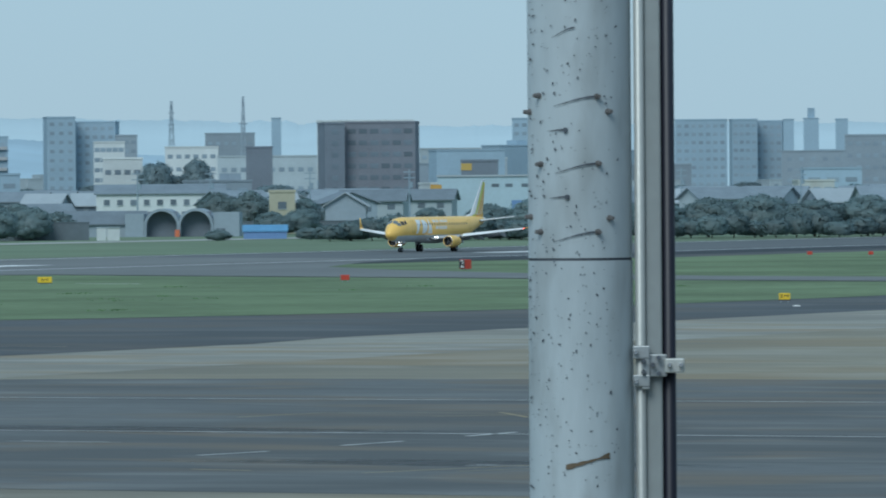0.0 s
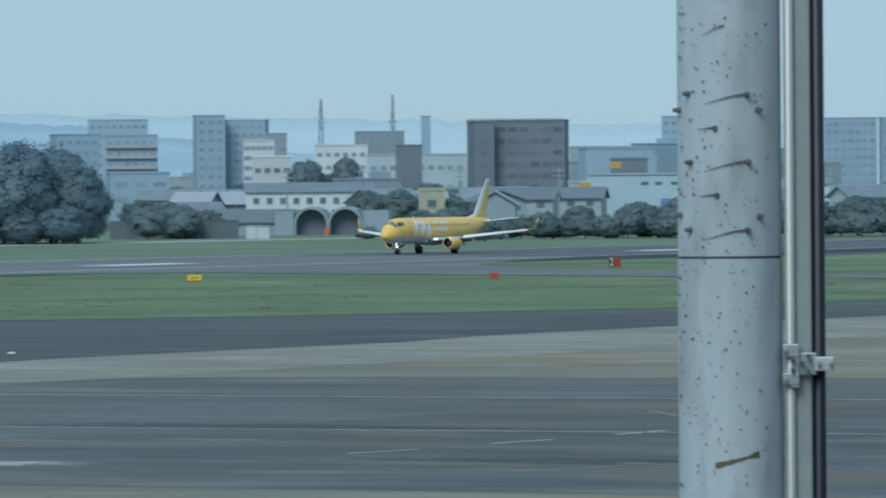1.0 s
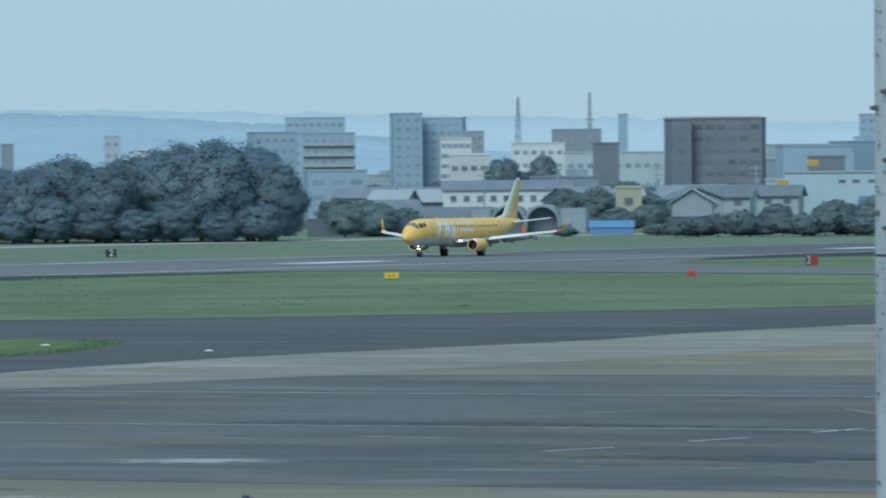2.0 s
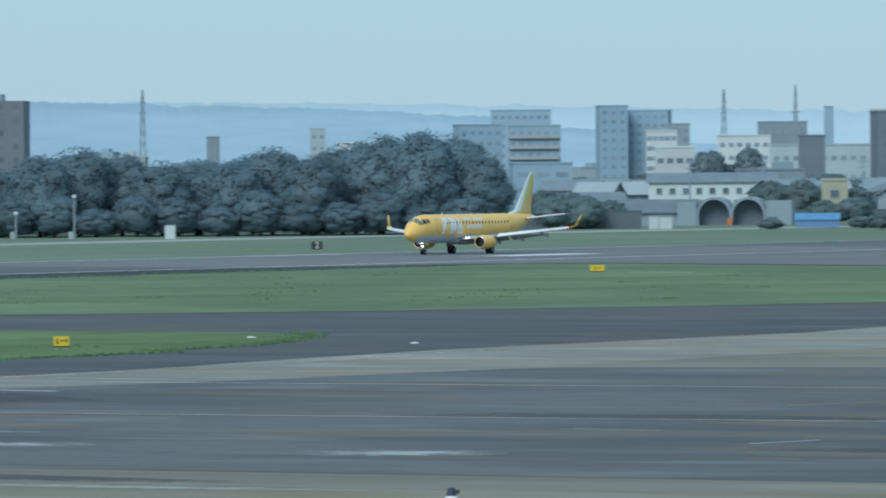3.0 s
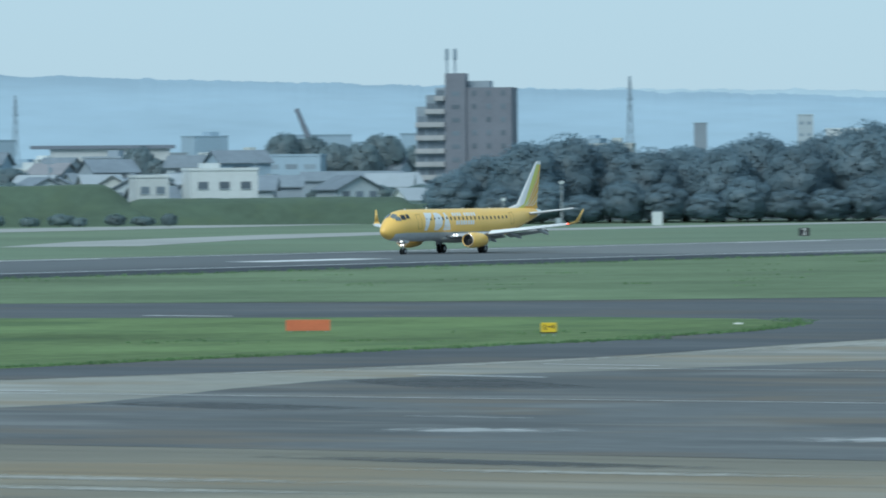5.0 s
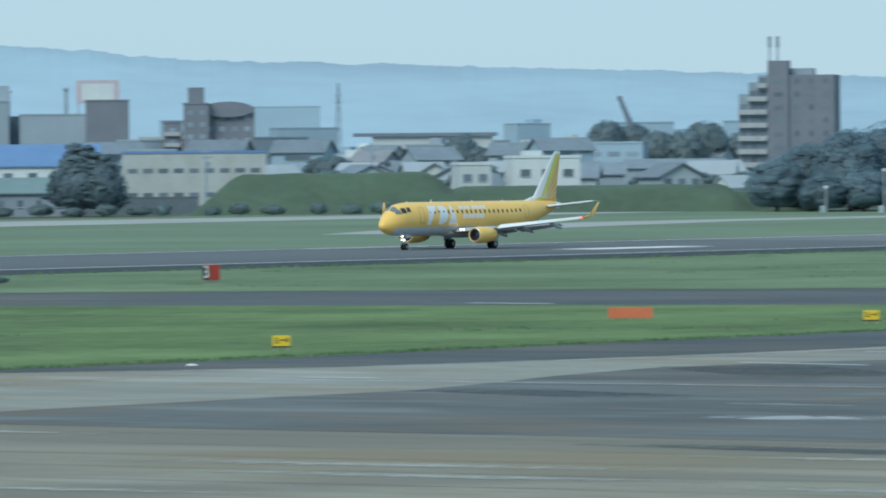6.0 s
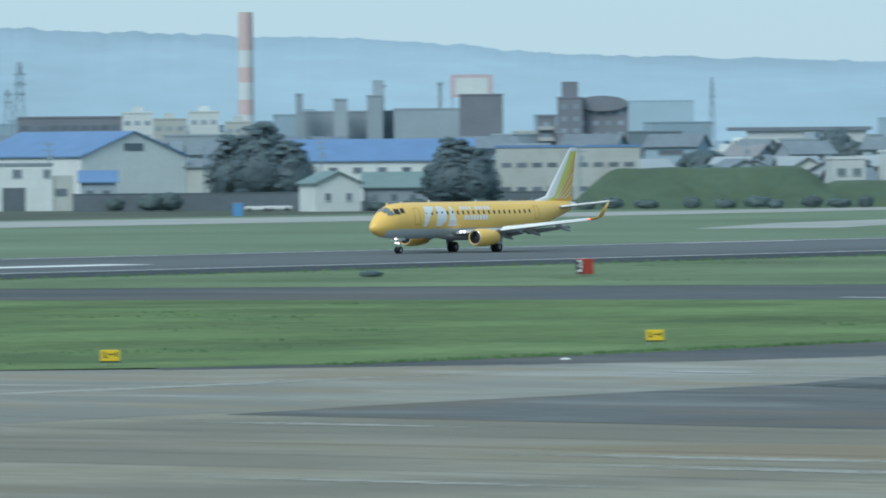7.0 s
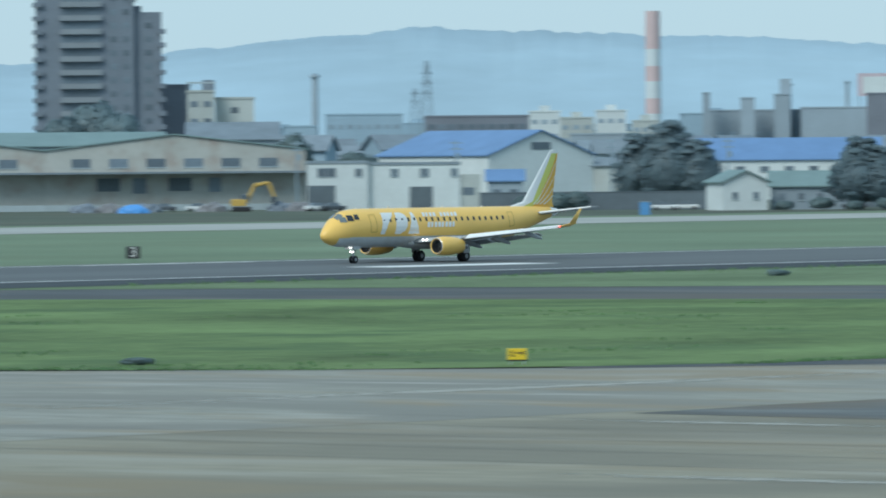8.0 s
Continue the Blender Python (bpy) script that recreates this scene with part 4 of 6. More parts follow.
# ---- the town beyond the airfield
# Haze is put into these wall, roof and steel colours, paled towards blue-grey.
WALLBROWN = surface("brown_tile_wall", (0.195, 0.215, 0.25), 0.8, 0.12, 0.15, 1.5, 0.0)
WALLSLATE = surface("slate_grey_wall", (0.185, 0.22, 0.262), 0.8, 0.12, 0.15, 1.5, 0.0)
WALLGREY = surface("grey_render_wall", (0.30, 0.365, 0.415), 0.8, 0.1, 0.12, 1.2, 0.0, each=0.15)
WALLPALE = surface("pale_render_wall", (0.40, 0.47, 0.50), 0.8, 0.1, 0.12, 1.2, 0.0, each=0.15)
WALLBLUE = surface("haze_blue_wall", (0.325, 0.44, 0.525), 0.8, 0.08, 0.1, 1.0, 0.0, each=0.1)
WALLWHITE = surface("white_render_wall", (0.60, 0.65, 0.65), 0.8, 0.1, 0.12, 1.2, 0.0, each=0.12)
WALLCREAM = surface("cream_render_wall", (0.48, 0.52, 0.50), 0.8, 0.1, 0.12, 1.2, 0.0, each=0.1, stain=(0.36, 0.34, 0.30), amount=0.4)
WALLDIRTY = surface("weathered_sheet_wall", (0.42, 0.43, 0.40), 0.8, 0.12, 0.12, 1.0, 0.0, stain=(0.30, 0.23, 0.19), amount=0.65)
ROOFDARK = surface("dark_tile_roof", (0.18, 0.22, 0.255), 0.75, 0.15, 0.3, 2.0, 0.0, each=0.2)
ROOFGREY = surface("grey_tile_roof", (0.205, 0.25, 0.285), 0.7, 0.15, 0.3, 2.0, 0.0, each=0.2)
ROOFBROWN = surface("brown_tile_roof", (0.225, 0.23, 0.245), 0.75, 0.15, 0.3, 2.0, 0.0, each=0.2)
ROOFWHITE = surface("pale_sheet_roof", (0.36, 0.41, 0.44), 0.6, 0.08, 0.3, 2.0, 0.0)
ROOFBLUE = surface("blue_sheet_roof", (0.145, 0.255, 0.455), 0.55, 0.1, 0.2, 1.5, 0.0)
ROOFGREEN = surface("green_sheet_roof", (0.185, 0.265, 0.268), 0.6, 0.1, 0.2, 1.5, 0.0)
PANE = surface("town_window_glass", (0.145, 0.185, 0.22), 0.35, 0.2, 0.5, 2.0, 0.0, each=0.25)
BALCONY = surface("balcony_front", (0.40, 0.42, 0.43), 0.8, 0.1, 0.2, 1.5, 0.0)
CHIMRED = surface("chimney_red", (0.60, 0.47, 0.47), 0.8, 0.08, 0.1, 1.0, 0.0)
CHIMWHITE = surface("chimney_white", (0.62, 0.68, 0.70), 0.8, 0.06, 0.1, 1.0, 0.0)
STEELFAR = surface("grey_steelwork", (0.27, 0.35, 0.41), 0.6, 0.1, 0.2, 1.0, 0.0)
BERM = surface("berm_grass", (0.075, 0.115, 0.075), 0.9, 0.25, 0.08, 0.6, 0.2, stain=(0.09, 0.13, 0.07), amount=0.6)
WALLFENCE = surface("perimeter_wall_grey", (0.13, 0.162, 0.185), 0.85, 0.15, 0.1, 0.8, 0.0)
# Backdrop hills: haze put into pale blue colours, and a glow though no lamp.
HILL = surface("hazed_glowing_hill", (0.22, 0.31, 0.37), 1.0, 0.1, 0.006, 0.03, 0.0, glow=0.5)
FARHILL = surface("faint_hazed_glowing_hill", (0.285, 0.37, 0.41), 1.0, 0.05, 0.004, 0.02, 0.0, glow=0.6)

PANES, SILLS = {}, {}


# The window glass again for far blocks, haze put into a paler, bluer colour.
PANEHAZE = surface("haze_paled_glass", (0.265, 0.34, 0.40), 0.5, 0.15, 0.5, 2.0, 0.0, each=0.15)


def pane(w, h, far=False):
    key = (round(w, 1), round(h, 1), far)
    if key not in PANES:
        PANES[key] = mesh_of(boxes((-key[0] / 2, key[0] / 2, -0.05, 0.03, 0, key[1])), PANEHAZE if far else PANE, "window")
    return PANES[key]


def row_windows(ob, y, w, storeys, bays, z0, dz, pw, ph, x0=None, far=False, sill=False):
    """Windows in rows on a wall that runs along x."""
    for s in range(storeys):
        for b in range(bays):
            o = part("window", pane(pw, ph, far), None, ob)
            if sill:
                part("sill", SILLS.setdefault(round(pw, 1), mesh_of(boxes((-pw / 2 - .1, pw / 2 + .1, -0.16, 0.0, -0.14, -0.02)), WALLPALE, "sill")) if round(pw, 1) not in SILLS else SILLS[round(pw, 1)], None, o)
            o.matrix_basis = pose((x0 if x0 is not None else -w / 2) + w * (b + 0.5) / bays, y, z0 + s * dz)


def block(name, dist, bearing, w, h, depth, wall, label, turn=0.0, storeys=0, bays=0, roof=None, balconies=False, head=None, pw=1.6, ph=1.3, group="", side=False):
    """A flat-roofed block: walls, parapet, windows or balcony fronts, and a plant room on the roof."""
    ob = thing(name, spot(dist, bearing, turn), label, "building", group)
    part("wall", boxes((-w / 2, w / 2, 0, depth, 0, h)), wall, ob)
    part("roof", boxes((-w / 2 - 0.15, w / 2 + 0.15, -0.15, depth + 0.15, h, h + 0.5)), roof or wall, ob)
    if storeys:
        dz = (h - 0.8) / storeys
        if balconies:
            for s in range(storeys):
                part("balcony", boxes((-w / 2 + 0.3, w / 2 - 0.3, -1.1, -0.004, s * dz + 0.2, s * dz + 1.3)), BALCONY if wall is not WALLSLATE else WALLGREY, ob)
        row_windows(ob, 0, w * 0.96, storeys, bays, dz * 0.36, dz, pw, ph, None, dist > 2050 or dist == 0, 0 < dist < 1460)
        if side:
            n = max(1, int(depth / 4))
            for s in range(storeys):
                for b in range(n):
                    for xx in (-w / 2, w / 2):
                        o = part("window", pane(pw, ph), None, ob)
                        o.matrix_basis = pose(xx, depth * (b + 0.5) / n, dz * 0.36 + s * dz, 0, 0, 90)
    if head:
        hx, hw, hh = head
        part("plant_room", boxes((hx - hw / 2, hx + hw / 2, depth * 0.2, depth * 0.8, h + 0.5, h + 0.5 + hh)), wall, ob)
    return ob


def gabled(name, m, w, depth, eave, ridge, wall, roof, label, category="building", along=True, storeys=1, bays=3, pw=1.4, ph=1.1, group="", over=0.5, z0=None):
    """A pitched-roof building; along: the ridge runs along x, so that a slope faces the deck, else its gable does."""
    ob = thing(name, m, label, category, group)
    bm = bmesh.new()
    if along:
        prof = [(0, 0), (depth, 0), (depth, eave), (depth / 2, ridge), (0, eave)]
        pts = lambda e: [(e * w / 2, y, z) for y, z in prof]
    else:
        prof = [(-w / 2, 0), (w / 2, 0), (w / 2, eave), (0, ridge), (-w / 2, eave)]
        pts = lambda e: [(x, (0 if e < 0 else depth), z) for x, z in prof]
    a, b = [bm.verts.new(p) for p in pts(-1)], [bm.verts.new(p) for p in pts(1)]
    bm.faces.new(a)
    bm.faces.new(b[::-1])
    for i in range(5):
        bm.faces.new((a[i], b[i], b[(i + 1) % 5], a[(i + 1) % 5]))
    part("wall", bm, wall, ob)
    bm = bmesh.new()
    half, rise = (depth if along else w) / 2, ridge - eave
    k, t = over / half * rise, 0.22
    for s in (-1, 1):
        sec = [(s * (half + over), eave - k), (0, ridge), (0, ridge + t), (s * (half + over), eave - k + t)]
        ends = []
        for e in (-1, 1):
            if along:
                ends.append([bm.verts.new((e * (w / 2 + over), depth / 2 + u, z + 0.03)) for u, z in sec])
            else:
                ends.append([bm.verts.new((u, -over if e < 0 else depth + over, z + 0.03)) for u, z in sec])
        bm.faces.new(ends[0])
        bm.faces.new(ends[1][::-1])
        for i in range(4):
            bm.faces.new((ends[0][i], ends[1][i], ends[1][(i + 1) % 4], ends[0][(i + 1) % 4]))
    part("roof", bm, roof, ob)
    if bays:
        row_windows(ob, 0, w * 0.94, storeys, bays, eave / storeys * 0.4 if z0 is None else z0, eave / storeys, pw, ph, None, False, name != "house")
    return ob


# hills on the horizon: a long range, and a lower, fainter one farther off, both glowing for haze
def build_hills(name, ridge, near, material, seed, label):
    bm = bmesh.new()
    rows = []
    first, last = ridge[0][0], ridge[-1][0]
    for i in range(int((last - first) / 0.02) + 1):
        b = first + i * 0.02
        for (b0, h0), (b1, h1) in zip(ridge, ridge[1:]):
            if b0 <= b <= b1:
                h = h0 + (h1 - h0) * (b - b0) / (b1 - b0)
                break
        low = h
        h += (1.5 * noise.noise((b * 3.1, seed, 0)) + 1.3 * noise.noise((b * 9, 4, seed)) + 0.8 * noise.noise((b * 31, 4, 7)) + 0.35 * noise.noise((b * 90, 2, 7))) * min(1, h / 20)
        s, c = math.sin(radians(b)), math.cos(radians(b))
        rows.append([bm.verts.new((r * s, r * c, z)) for r, z in ((near, -0.5), (near + 150, low * 0.45), (near + 300, low * 0.8), (near + 420, h), (near + 480, -0.5))])
    for a, b in zip(rows, rows[1:]):
        for j in range(4):
            bm.faces.new((a[j], b[j], b[j + 1], a[j + 1]))
    return tagged(new(name, mesh_of(bm, material, name, True)), label, "hills", kind="structure")


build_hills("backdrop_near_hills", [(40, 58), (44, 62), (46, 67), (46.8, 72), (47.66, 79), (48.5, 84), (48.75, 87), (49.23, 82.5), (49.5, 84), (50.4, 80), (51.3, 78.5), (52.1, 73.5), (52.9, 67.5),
             (54.2, 65), (55, 62.5), (56.9, 58), (57.9, 55), (60, 50), (61.2, 44), (62.2, 34), (63.2, 24), (64.5, 16), (66, 10), (68, 4)], 4150, HILL, 0, "long wooded hills, haze blue and a glow in their colour")
build_hills("backdrop_far_hills", [(56, 20), (57.5, 58), (60, 55.5), (61.8, 52.5), (62.5, 51), (63.5, 49), (65.1, 45), (68, 46), (72, 42), (76, 38)], 4400, FARHILL, 3, "faint low hills far off, haze and glow in their colour")

# landmarks, each by its distance and bearing
block("apartment_tower", 2000, 64.53, 18.6, 25.2, 16, WALLBROWN, "brown tiled apartment tower with rows of balconies", -4, 8, 6, balconies=False, pw=2.2, ph=1.3)
block("apartment_tower", 1996, 64.19, 5.2, 25.0, 14, WALLSLATE, "dark end wing of a brown apartment tower", 8, 8, 1)
block("office_block", 2600, 64.42, 33, 30.6, 15, WALLWHITE, "white slab block behind a brown tower", 0, 8, 10)
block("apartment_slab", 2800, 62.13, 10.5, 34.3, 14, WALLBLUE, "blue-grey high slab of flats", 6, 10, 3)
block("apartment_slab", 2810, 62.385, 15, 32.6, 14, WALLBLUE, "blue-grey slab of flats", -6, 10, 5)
block("office_block", 2800, 62.62, 8, 27.5, 14, WALLGREY, "grey office block", 0, 8, 3)
block("apartment_block", 2300, 62.49, 9.4, 22.2, 12, WALLWHITE, "pale block of flats with dark windows", 0, 7, 5)
block("school", 2000, 62.59, 10.5, 16.2, 10, WALLWHITE, "white flat-roofed building", 0, 3, 4)
block("office_block", 2400, 63.11, 16.8, 21, 14, WALLWHITE, "white office block with small windows", 0, 5, 6)
block("factory_block", 3000, 63.40, 19.6, 29.3, 16, WALLGREY, "grey industrial block", 0, 5, 6)
block("factory_hall", 2200, 63.68, 28.8, 17.2, 16, WALLPALE, "long pale flat-roofed hall", 0, 3, 10)
block("factory_hall", 2150, 63.62, 7.5, 19.6, 10, WALLSLATE, "dark plant house on a hall", 0)
block("apartment_slab", 3400, 63.75, 4.3, 38.6, 10, WALLBLUE, "slim blue-grey tower", 0)
gabled("workshop", spot(1550, 62.87), 26, 12, 7.6, 9.3, WALLWHITE, ROOFGREY, "long white two-storey workshop with a grey roof", storeys=2, bays=9, pw=1.2)
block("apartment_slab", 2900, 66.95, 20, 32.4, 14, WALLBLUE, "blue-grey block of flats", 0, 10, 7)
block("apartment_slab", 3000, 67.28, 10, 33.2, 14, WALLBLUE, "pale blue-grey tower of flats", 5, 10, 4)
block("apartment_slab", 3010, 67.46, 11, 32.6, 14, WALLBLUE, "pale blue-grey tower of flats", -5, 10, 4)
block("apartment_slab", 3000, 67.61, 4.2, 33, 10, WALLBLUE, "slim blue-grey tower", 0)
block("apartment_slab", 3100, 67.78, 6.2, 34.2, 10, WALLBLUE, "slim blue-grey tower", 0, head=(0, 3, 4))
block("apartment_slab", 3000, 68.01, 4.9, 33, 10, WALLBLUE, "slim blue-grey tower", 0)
block("office_block", 2400, 68.2, 14, 23.2, 12, WALLGREY, "grey office block", 0, 6, 5)
block("office_block", 2600, 67.93, 34, 19, 12, WALLGREY, "wide grey block", 0, 5, 8)
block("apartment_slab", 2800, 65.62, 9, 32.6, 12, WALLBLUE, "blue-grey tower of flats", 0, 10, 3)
block("office_block", 2600, 65.06, 21, 20.8, 14, WALLPALE, "pale stepped office block", 0, 5, 8)
block("office_block", 2450, 65.3, 16, 17, 14, WALLPALE, "pale office block", 0, 4, 7)
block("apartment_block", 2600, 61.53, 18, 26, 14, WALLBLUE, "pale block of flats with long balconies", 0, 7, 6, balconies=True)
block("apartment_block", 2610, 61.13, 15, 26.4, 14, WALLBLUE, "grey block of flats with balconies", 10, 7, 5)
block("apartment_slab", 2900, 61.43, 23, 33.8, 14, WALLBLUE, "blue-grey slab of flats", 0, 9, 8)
block("apartment_slab", 3000, 59.90, 6.2, 28, 10, WALLPALE, "pale slim tower", 0, 6, 2)
block("apartment_slab", 3000, 59.11, 5.1, 25, 10, WALLGREY, "grey slim tower", 0)
block("factory_hall", 2700, 60.2, 14, 21, 10, WALLWHITE, "white hall with a pale roof", 0)

# the stepped apartment house with aerials
def build_stepped_flats():
    ob = thing("apartment_house", spot(1700, 57.33, -6), "brown stepped apartment house with balconies and two aerials on its roof", "building")
    part("wall", boxes((-3.0, 10.6, 0, 14, 0, 26.8)), WALLBROWN, ob, "brown tiled wall")
    part("stair_tower", boxes((-4.2, 0.4, -0.6, 5, 0, 30.0)), WALLBROWN, ob)
    part("roof", boxes((0.6, 5.6, 3, 9, 26.8, 28.3)), WALLGREY, ob, "grey plant room on the roof")
    for i, (x0, h) in enumerate(((-10.8, 22.6), (-8.6, 25.2), (-6.5, 26.8))):
        part("stepped_wing", boxes((x0, x0 + 2.2, 0.3, 12, 0, h)), WALLGREY, ob, "grey stepped end of the house")
        for s in range(int(h / 2.95)):
            part("balcony", boxes((x0 - 0.1, x0 + 2.15, -1.0, 0.3, s * 2.95 + 0.3, s * 2.95 + 1.4)), BALCONY, ob)
            o = part("window", pane(1.8, 1.3), None, ob)
            o.matrix_basis = pose(x0 + 1.1, 0.3, s * 2.95 + 1.4)
    row_windows(ob, 0, 13, 9, 4, 1.3, 2.95, 1.0, 1.2, -2.6)
    row_windows(ob, -0.6, 3.6, 9, 1, 1.3, 2.95, 1.8, 1.0, -3.6)
    for x in (-4.0, -2.2):
        bm = bmesh.new()
        rod(bm, (x, 2, 30), (x, 2, 35.6), 0.22, 0.18, 8)
        rod(bm, (x, 2, 33), (x, 2, 35.4), 0.42, 0.42, 10)
        part("aerial", bm, STEELFAR, ob, "tall grey aerial")


build_stepped_flats()


BALCONYDULL = surface("dull_balcony_front", (0.245, 0.28, 0.31), 0.8, 0.1, 0.2, 1.5, 0.0)


def build_highrise():
    ob = thing("highrise_flats", spot(1700, 46.27, 0), "dark high-rise block of flats with ribbed balconies", "building")
    part("wall", boxes((-14.2, 7.7, 0, 16, 0, 49)), WALLSLATE, ob, "dark slate wall")
    part("side_wing", boxes((7.7, 13.9, 1.5, 15, 0, 41.8)), WALLSLATE, ob, "lower side wing")
    part("ledge", boxes((7.7, 9.4, 2.5, 9, 41.8, 43.2), (6.9, 8.3, -0.6, 2.0, 44.1, 45.2)), WALLSLATE, ob)
    for s in range(13):
        z = s * 3.05
        part("balcony", boxes((13.2, 14.8, 0.3, 3, z + 0.3, z + 1.4)), WALLSLATE, ob)
    for s in range(15):
        z = s * 3.05
        part("balcony", boxes((-8.8, 0.6, -1.2, -0.004, z + 0.3, z + 1.5)), BALCONYDULL, ob, "dull grey balcony front")
        part("balcony", boxes((-14.9, -12.6, -0.9, 2.5, z + 0.3, z + 1.3)), WALLSLATE, ob)
        for x, w in ((-4.2, 8.6), (3.2, 1.4), (6.0, 1.4)) + (((11.0, 1.6),) if s < 13 else ()):
            o = part("window", pane(w, 1.3), None, ob)
            o.matrix_basis = pose(x, 0 if x < 8 else 1.5, z + 1.55)


build_highrise()
block("flats_annexe", 1720, 46.84, 6.5, 25.3, 12, WALLBROWN, "grey annexe beside a high-rise", 0)
ob = block("white_block", 1650, 47.03, 6.0, 23.3, 12, WALLCREAM, "cream building with a railed roof and plant", 0, 6, 2)
part("railing", boxes((-3, 3.2, 0.2, 0.3, 25.2, 25.6), *[(x, x + 0.14, 0.2, 0.3, 23.8, 25.2) for x in (-3, -1.5, 0, 1.5, 3)]), WALLPALE, ob, "pale roof railing")
part("plant_room", boxes((0.4, 2.9, 2, 6, 23.8, 26.0)), WALLSLATE, ob, "dark rooftop plant")
block("white_block", 1655, 47.285, 8.4, 21.8, 12, WALLCREAM, "cream flat-roofed building", 0, 6, 1)
gabled("long_hall", spot(1462, 47.27), 17.5, 18, 12.6, 15.8, WALLGREY, ROOFDARK, "grey hall with a dark tiled roof", bays=0)
block("pale_hall", 2200, 48.26, 22.4, 21.0, 14, WALLBLUE, "long blue-grey hall with a flat roof", 0, 4, 8)
block("pale_hall", 2150, 47.78, 9, 17.5, 14, WALLBLUE, "blue-grey hall with a flat roof", 0, 4, 3)
block("brown_hall", 2000, 49.11, 27.5, 19.2, 12, WALLBROWN, "long low brown block with dark windows", 0, 5, 10, pw=2.0)
for k, (b, w, h) in enumerate(((49.62, 9, 21.4), (49.86, 10, 19.6), (50.12, 9, 21.8), (50.38, 8, 18.8))):
    block("office_block", 2200 + 25 * k, b, w, h, 12, WALLCREAM if k % 2 else WALLWHITE, "pale small office block", 0, 5, 3, head=(0, 3, 1.5))
block("works_hall", 2300, 51.46, 47.5, 21.8, 20, WALLGREY, "long grey works hall", 0, 2, 12, pw=2.4)
block("works_hall", 2290, 51.8, 20, 22.4, 16, WALLGREY, "grey works hall", 0, 1, 4, pw=2.4)
block("works_tower", 2285, 51.15, 4.2, 25.4, 8, WALLGREY, "grey works tower", 0)
block("works_tower", 2288, 51.41, 4.8, 26.4, 8, WALLGREY, "grey works tower with a flue", 0, head=(1, 3.4, 4.5))
block("works_tower", 2286, 50.84, 2.2, 27.0, 8, WALLGREY, "grey works tower", 0)
block("works_block", 2250, 52.21, 12.9, 26.2, 12, WALLBROWN, "grey windowless block", 0)
ob = thing("rooftop_sign", spot(2500, 52.14), "pale rooftop billboard with a pink frame", "billboard")
part("panel", boxes((-7.0, 7.0, 0, 0.6, 27.5, 35.0)), surface("billboard_pink", (0.55, 0.46, 0.5), 0.7, 0.1, 0.2, 1.0, 0.0), ob)
part("face", boxes((-5.4, 5.4, -0.06, -0.004, 28.3, 33.9)), WALLWHITE, ob, "white billboard face")
part("frame", boxes((-6.6, -6.2, 0.6, 1.0, 0, 27.5), (6.2, 6.6, 0.6, 1.0, 0, 27.5)), STEELFAR, ob)
block("dome_house", 2100, 53.12, 14.5, 22.4, 12, WALLBROWN, "dark rounded apartment house", 0, 7, 4)
block("dome_house", 2096, 52.88, 7.0, 24.0, 10, WALLBROWN, "dark stair tower with a mast", 0, 7, 2, head=(0, 4.5, 4.2))
block("dome_house", 2098, 52.70, 5.0, 19.0, 10, WALLBROWN, "stepped dark wing of flats", 0, 6, 1, balconies=True)
ob = thing("arched_roof", spot(2099, 53.12), "low arched roof over a dark apartment house", "roof")
bm = bmesh.new()
bmesh.ops.create_cone(bm, cap_ends=True, segments=28, radius1=7.2, radius2=7.2, depth=12.6, matrix=Matrix.Translation((0, 6, 22.6)) @ Matrix.Diagonal((1, 1, 0.3, 1)) @ Matrix.Rotation(radians(90), 4, "X"))
part("vault", bm, WALLBROWN, ob)
# The slab's colour is paled towards the sky to stand in for haze.
block("far_slab", 3500, 53.56, 31, 32.2, 14, surface("haze_blue_cladding", (0.38, 0.52, 0.62), 0.8, 0.06, 0.1, 1.0, 0.0), "long pale blue slab far off", 0)
ob = block("raised_hall", 2100, 54.66, 33, 14.2, 14, WALLWHITE, "long white hall with a dark roof edge", 0)
part("fascia", boxes((-22, 18, -1.0, 15, 14.75, 15.7)), WALLSLATE, ob, "dark overhanging roof edge")

# works and sheds behind the far fence
gabled("blue_roof_works", spot(1500, 51.46), 36, 22, 7.9, 12.0, WALLWHITE, ROOFBLUE, "long white works hall with a blue sheet roof", storeys=1, bays=7, pw=1.8, ph=1.0, z0=5.6)
block("green_works", 1480, 52.86, 28, 10.2, 18, WALLCREAM, "long pale green works hall", 0, 2, 9, ROOFBLUE, pw=1.9, ph=0.9)
gabled("works_gable", spot(1478, 52.05), 9, 18, 8.6, 11.4, WALLCREAM, ROOFBLUE, "pale end hall with a blue roof", along=False, storeys=1, bays=0)
gabled("shed", spot(1232, 51.13, 18), 7.6, 9, 4.6, 6.3, WALLWHITE, ROOFGREEN, "white gabled shed with a green roof", along=False, bays=2, pw=0.9)
gabled("shed_wing", spot(1238, 51.62, 0), 13, 8, 3.9, 6.1, WALLGREY, ROOFGREEN, "low grey shed with a green sheet roof", bays=4, pw=0.9)
ob = gabled("blue_gable_hall", spot(1425, 49.59, 35), 24, 37, 9.2, 13.7, WALLWHITE, ROOFBLUE, "large cream hall with a blue sheet roof", along=False, bays=0)
part("window", boxes((-2.2, 2.2, -0.08, -0.003, 10.2, 11.6)), PANE, ob)
gabled("site_hut", spot(1396, 49.32), 6.5, 6, 4.6, 6.4, WALLGREY, ROOFBLUE, "small hut with a blue sheet roof", bays=2)
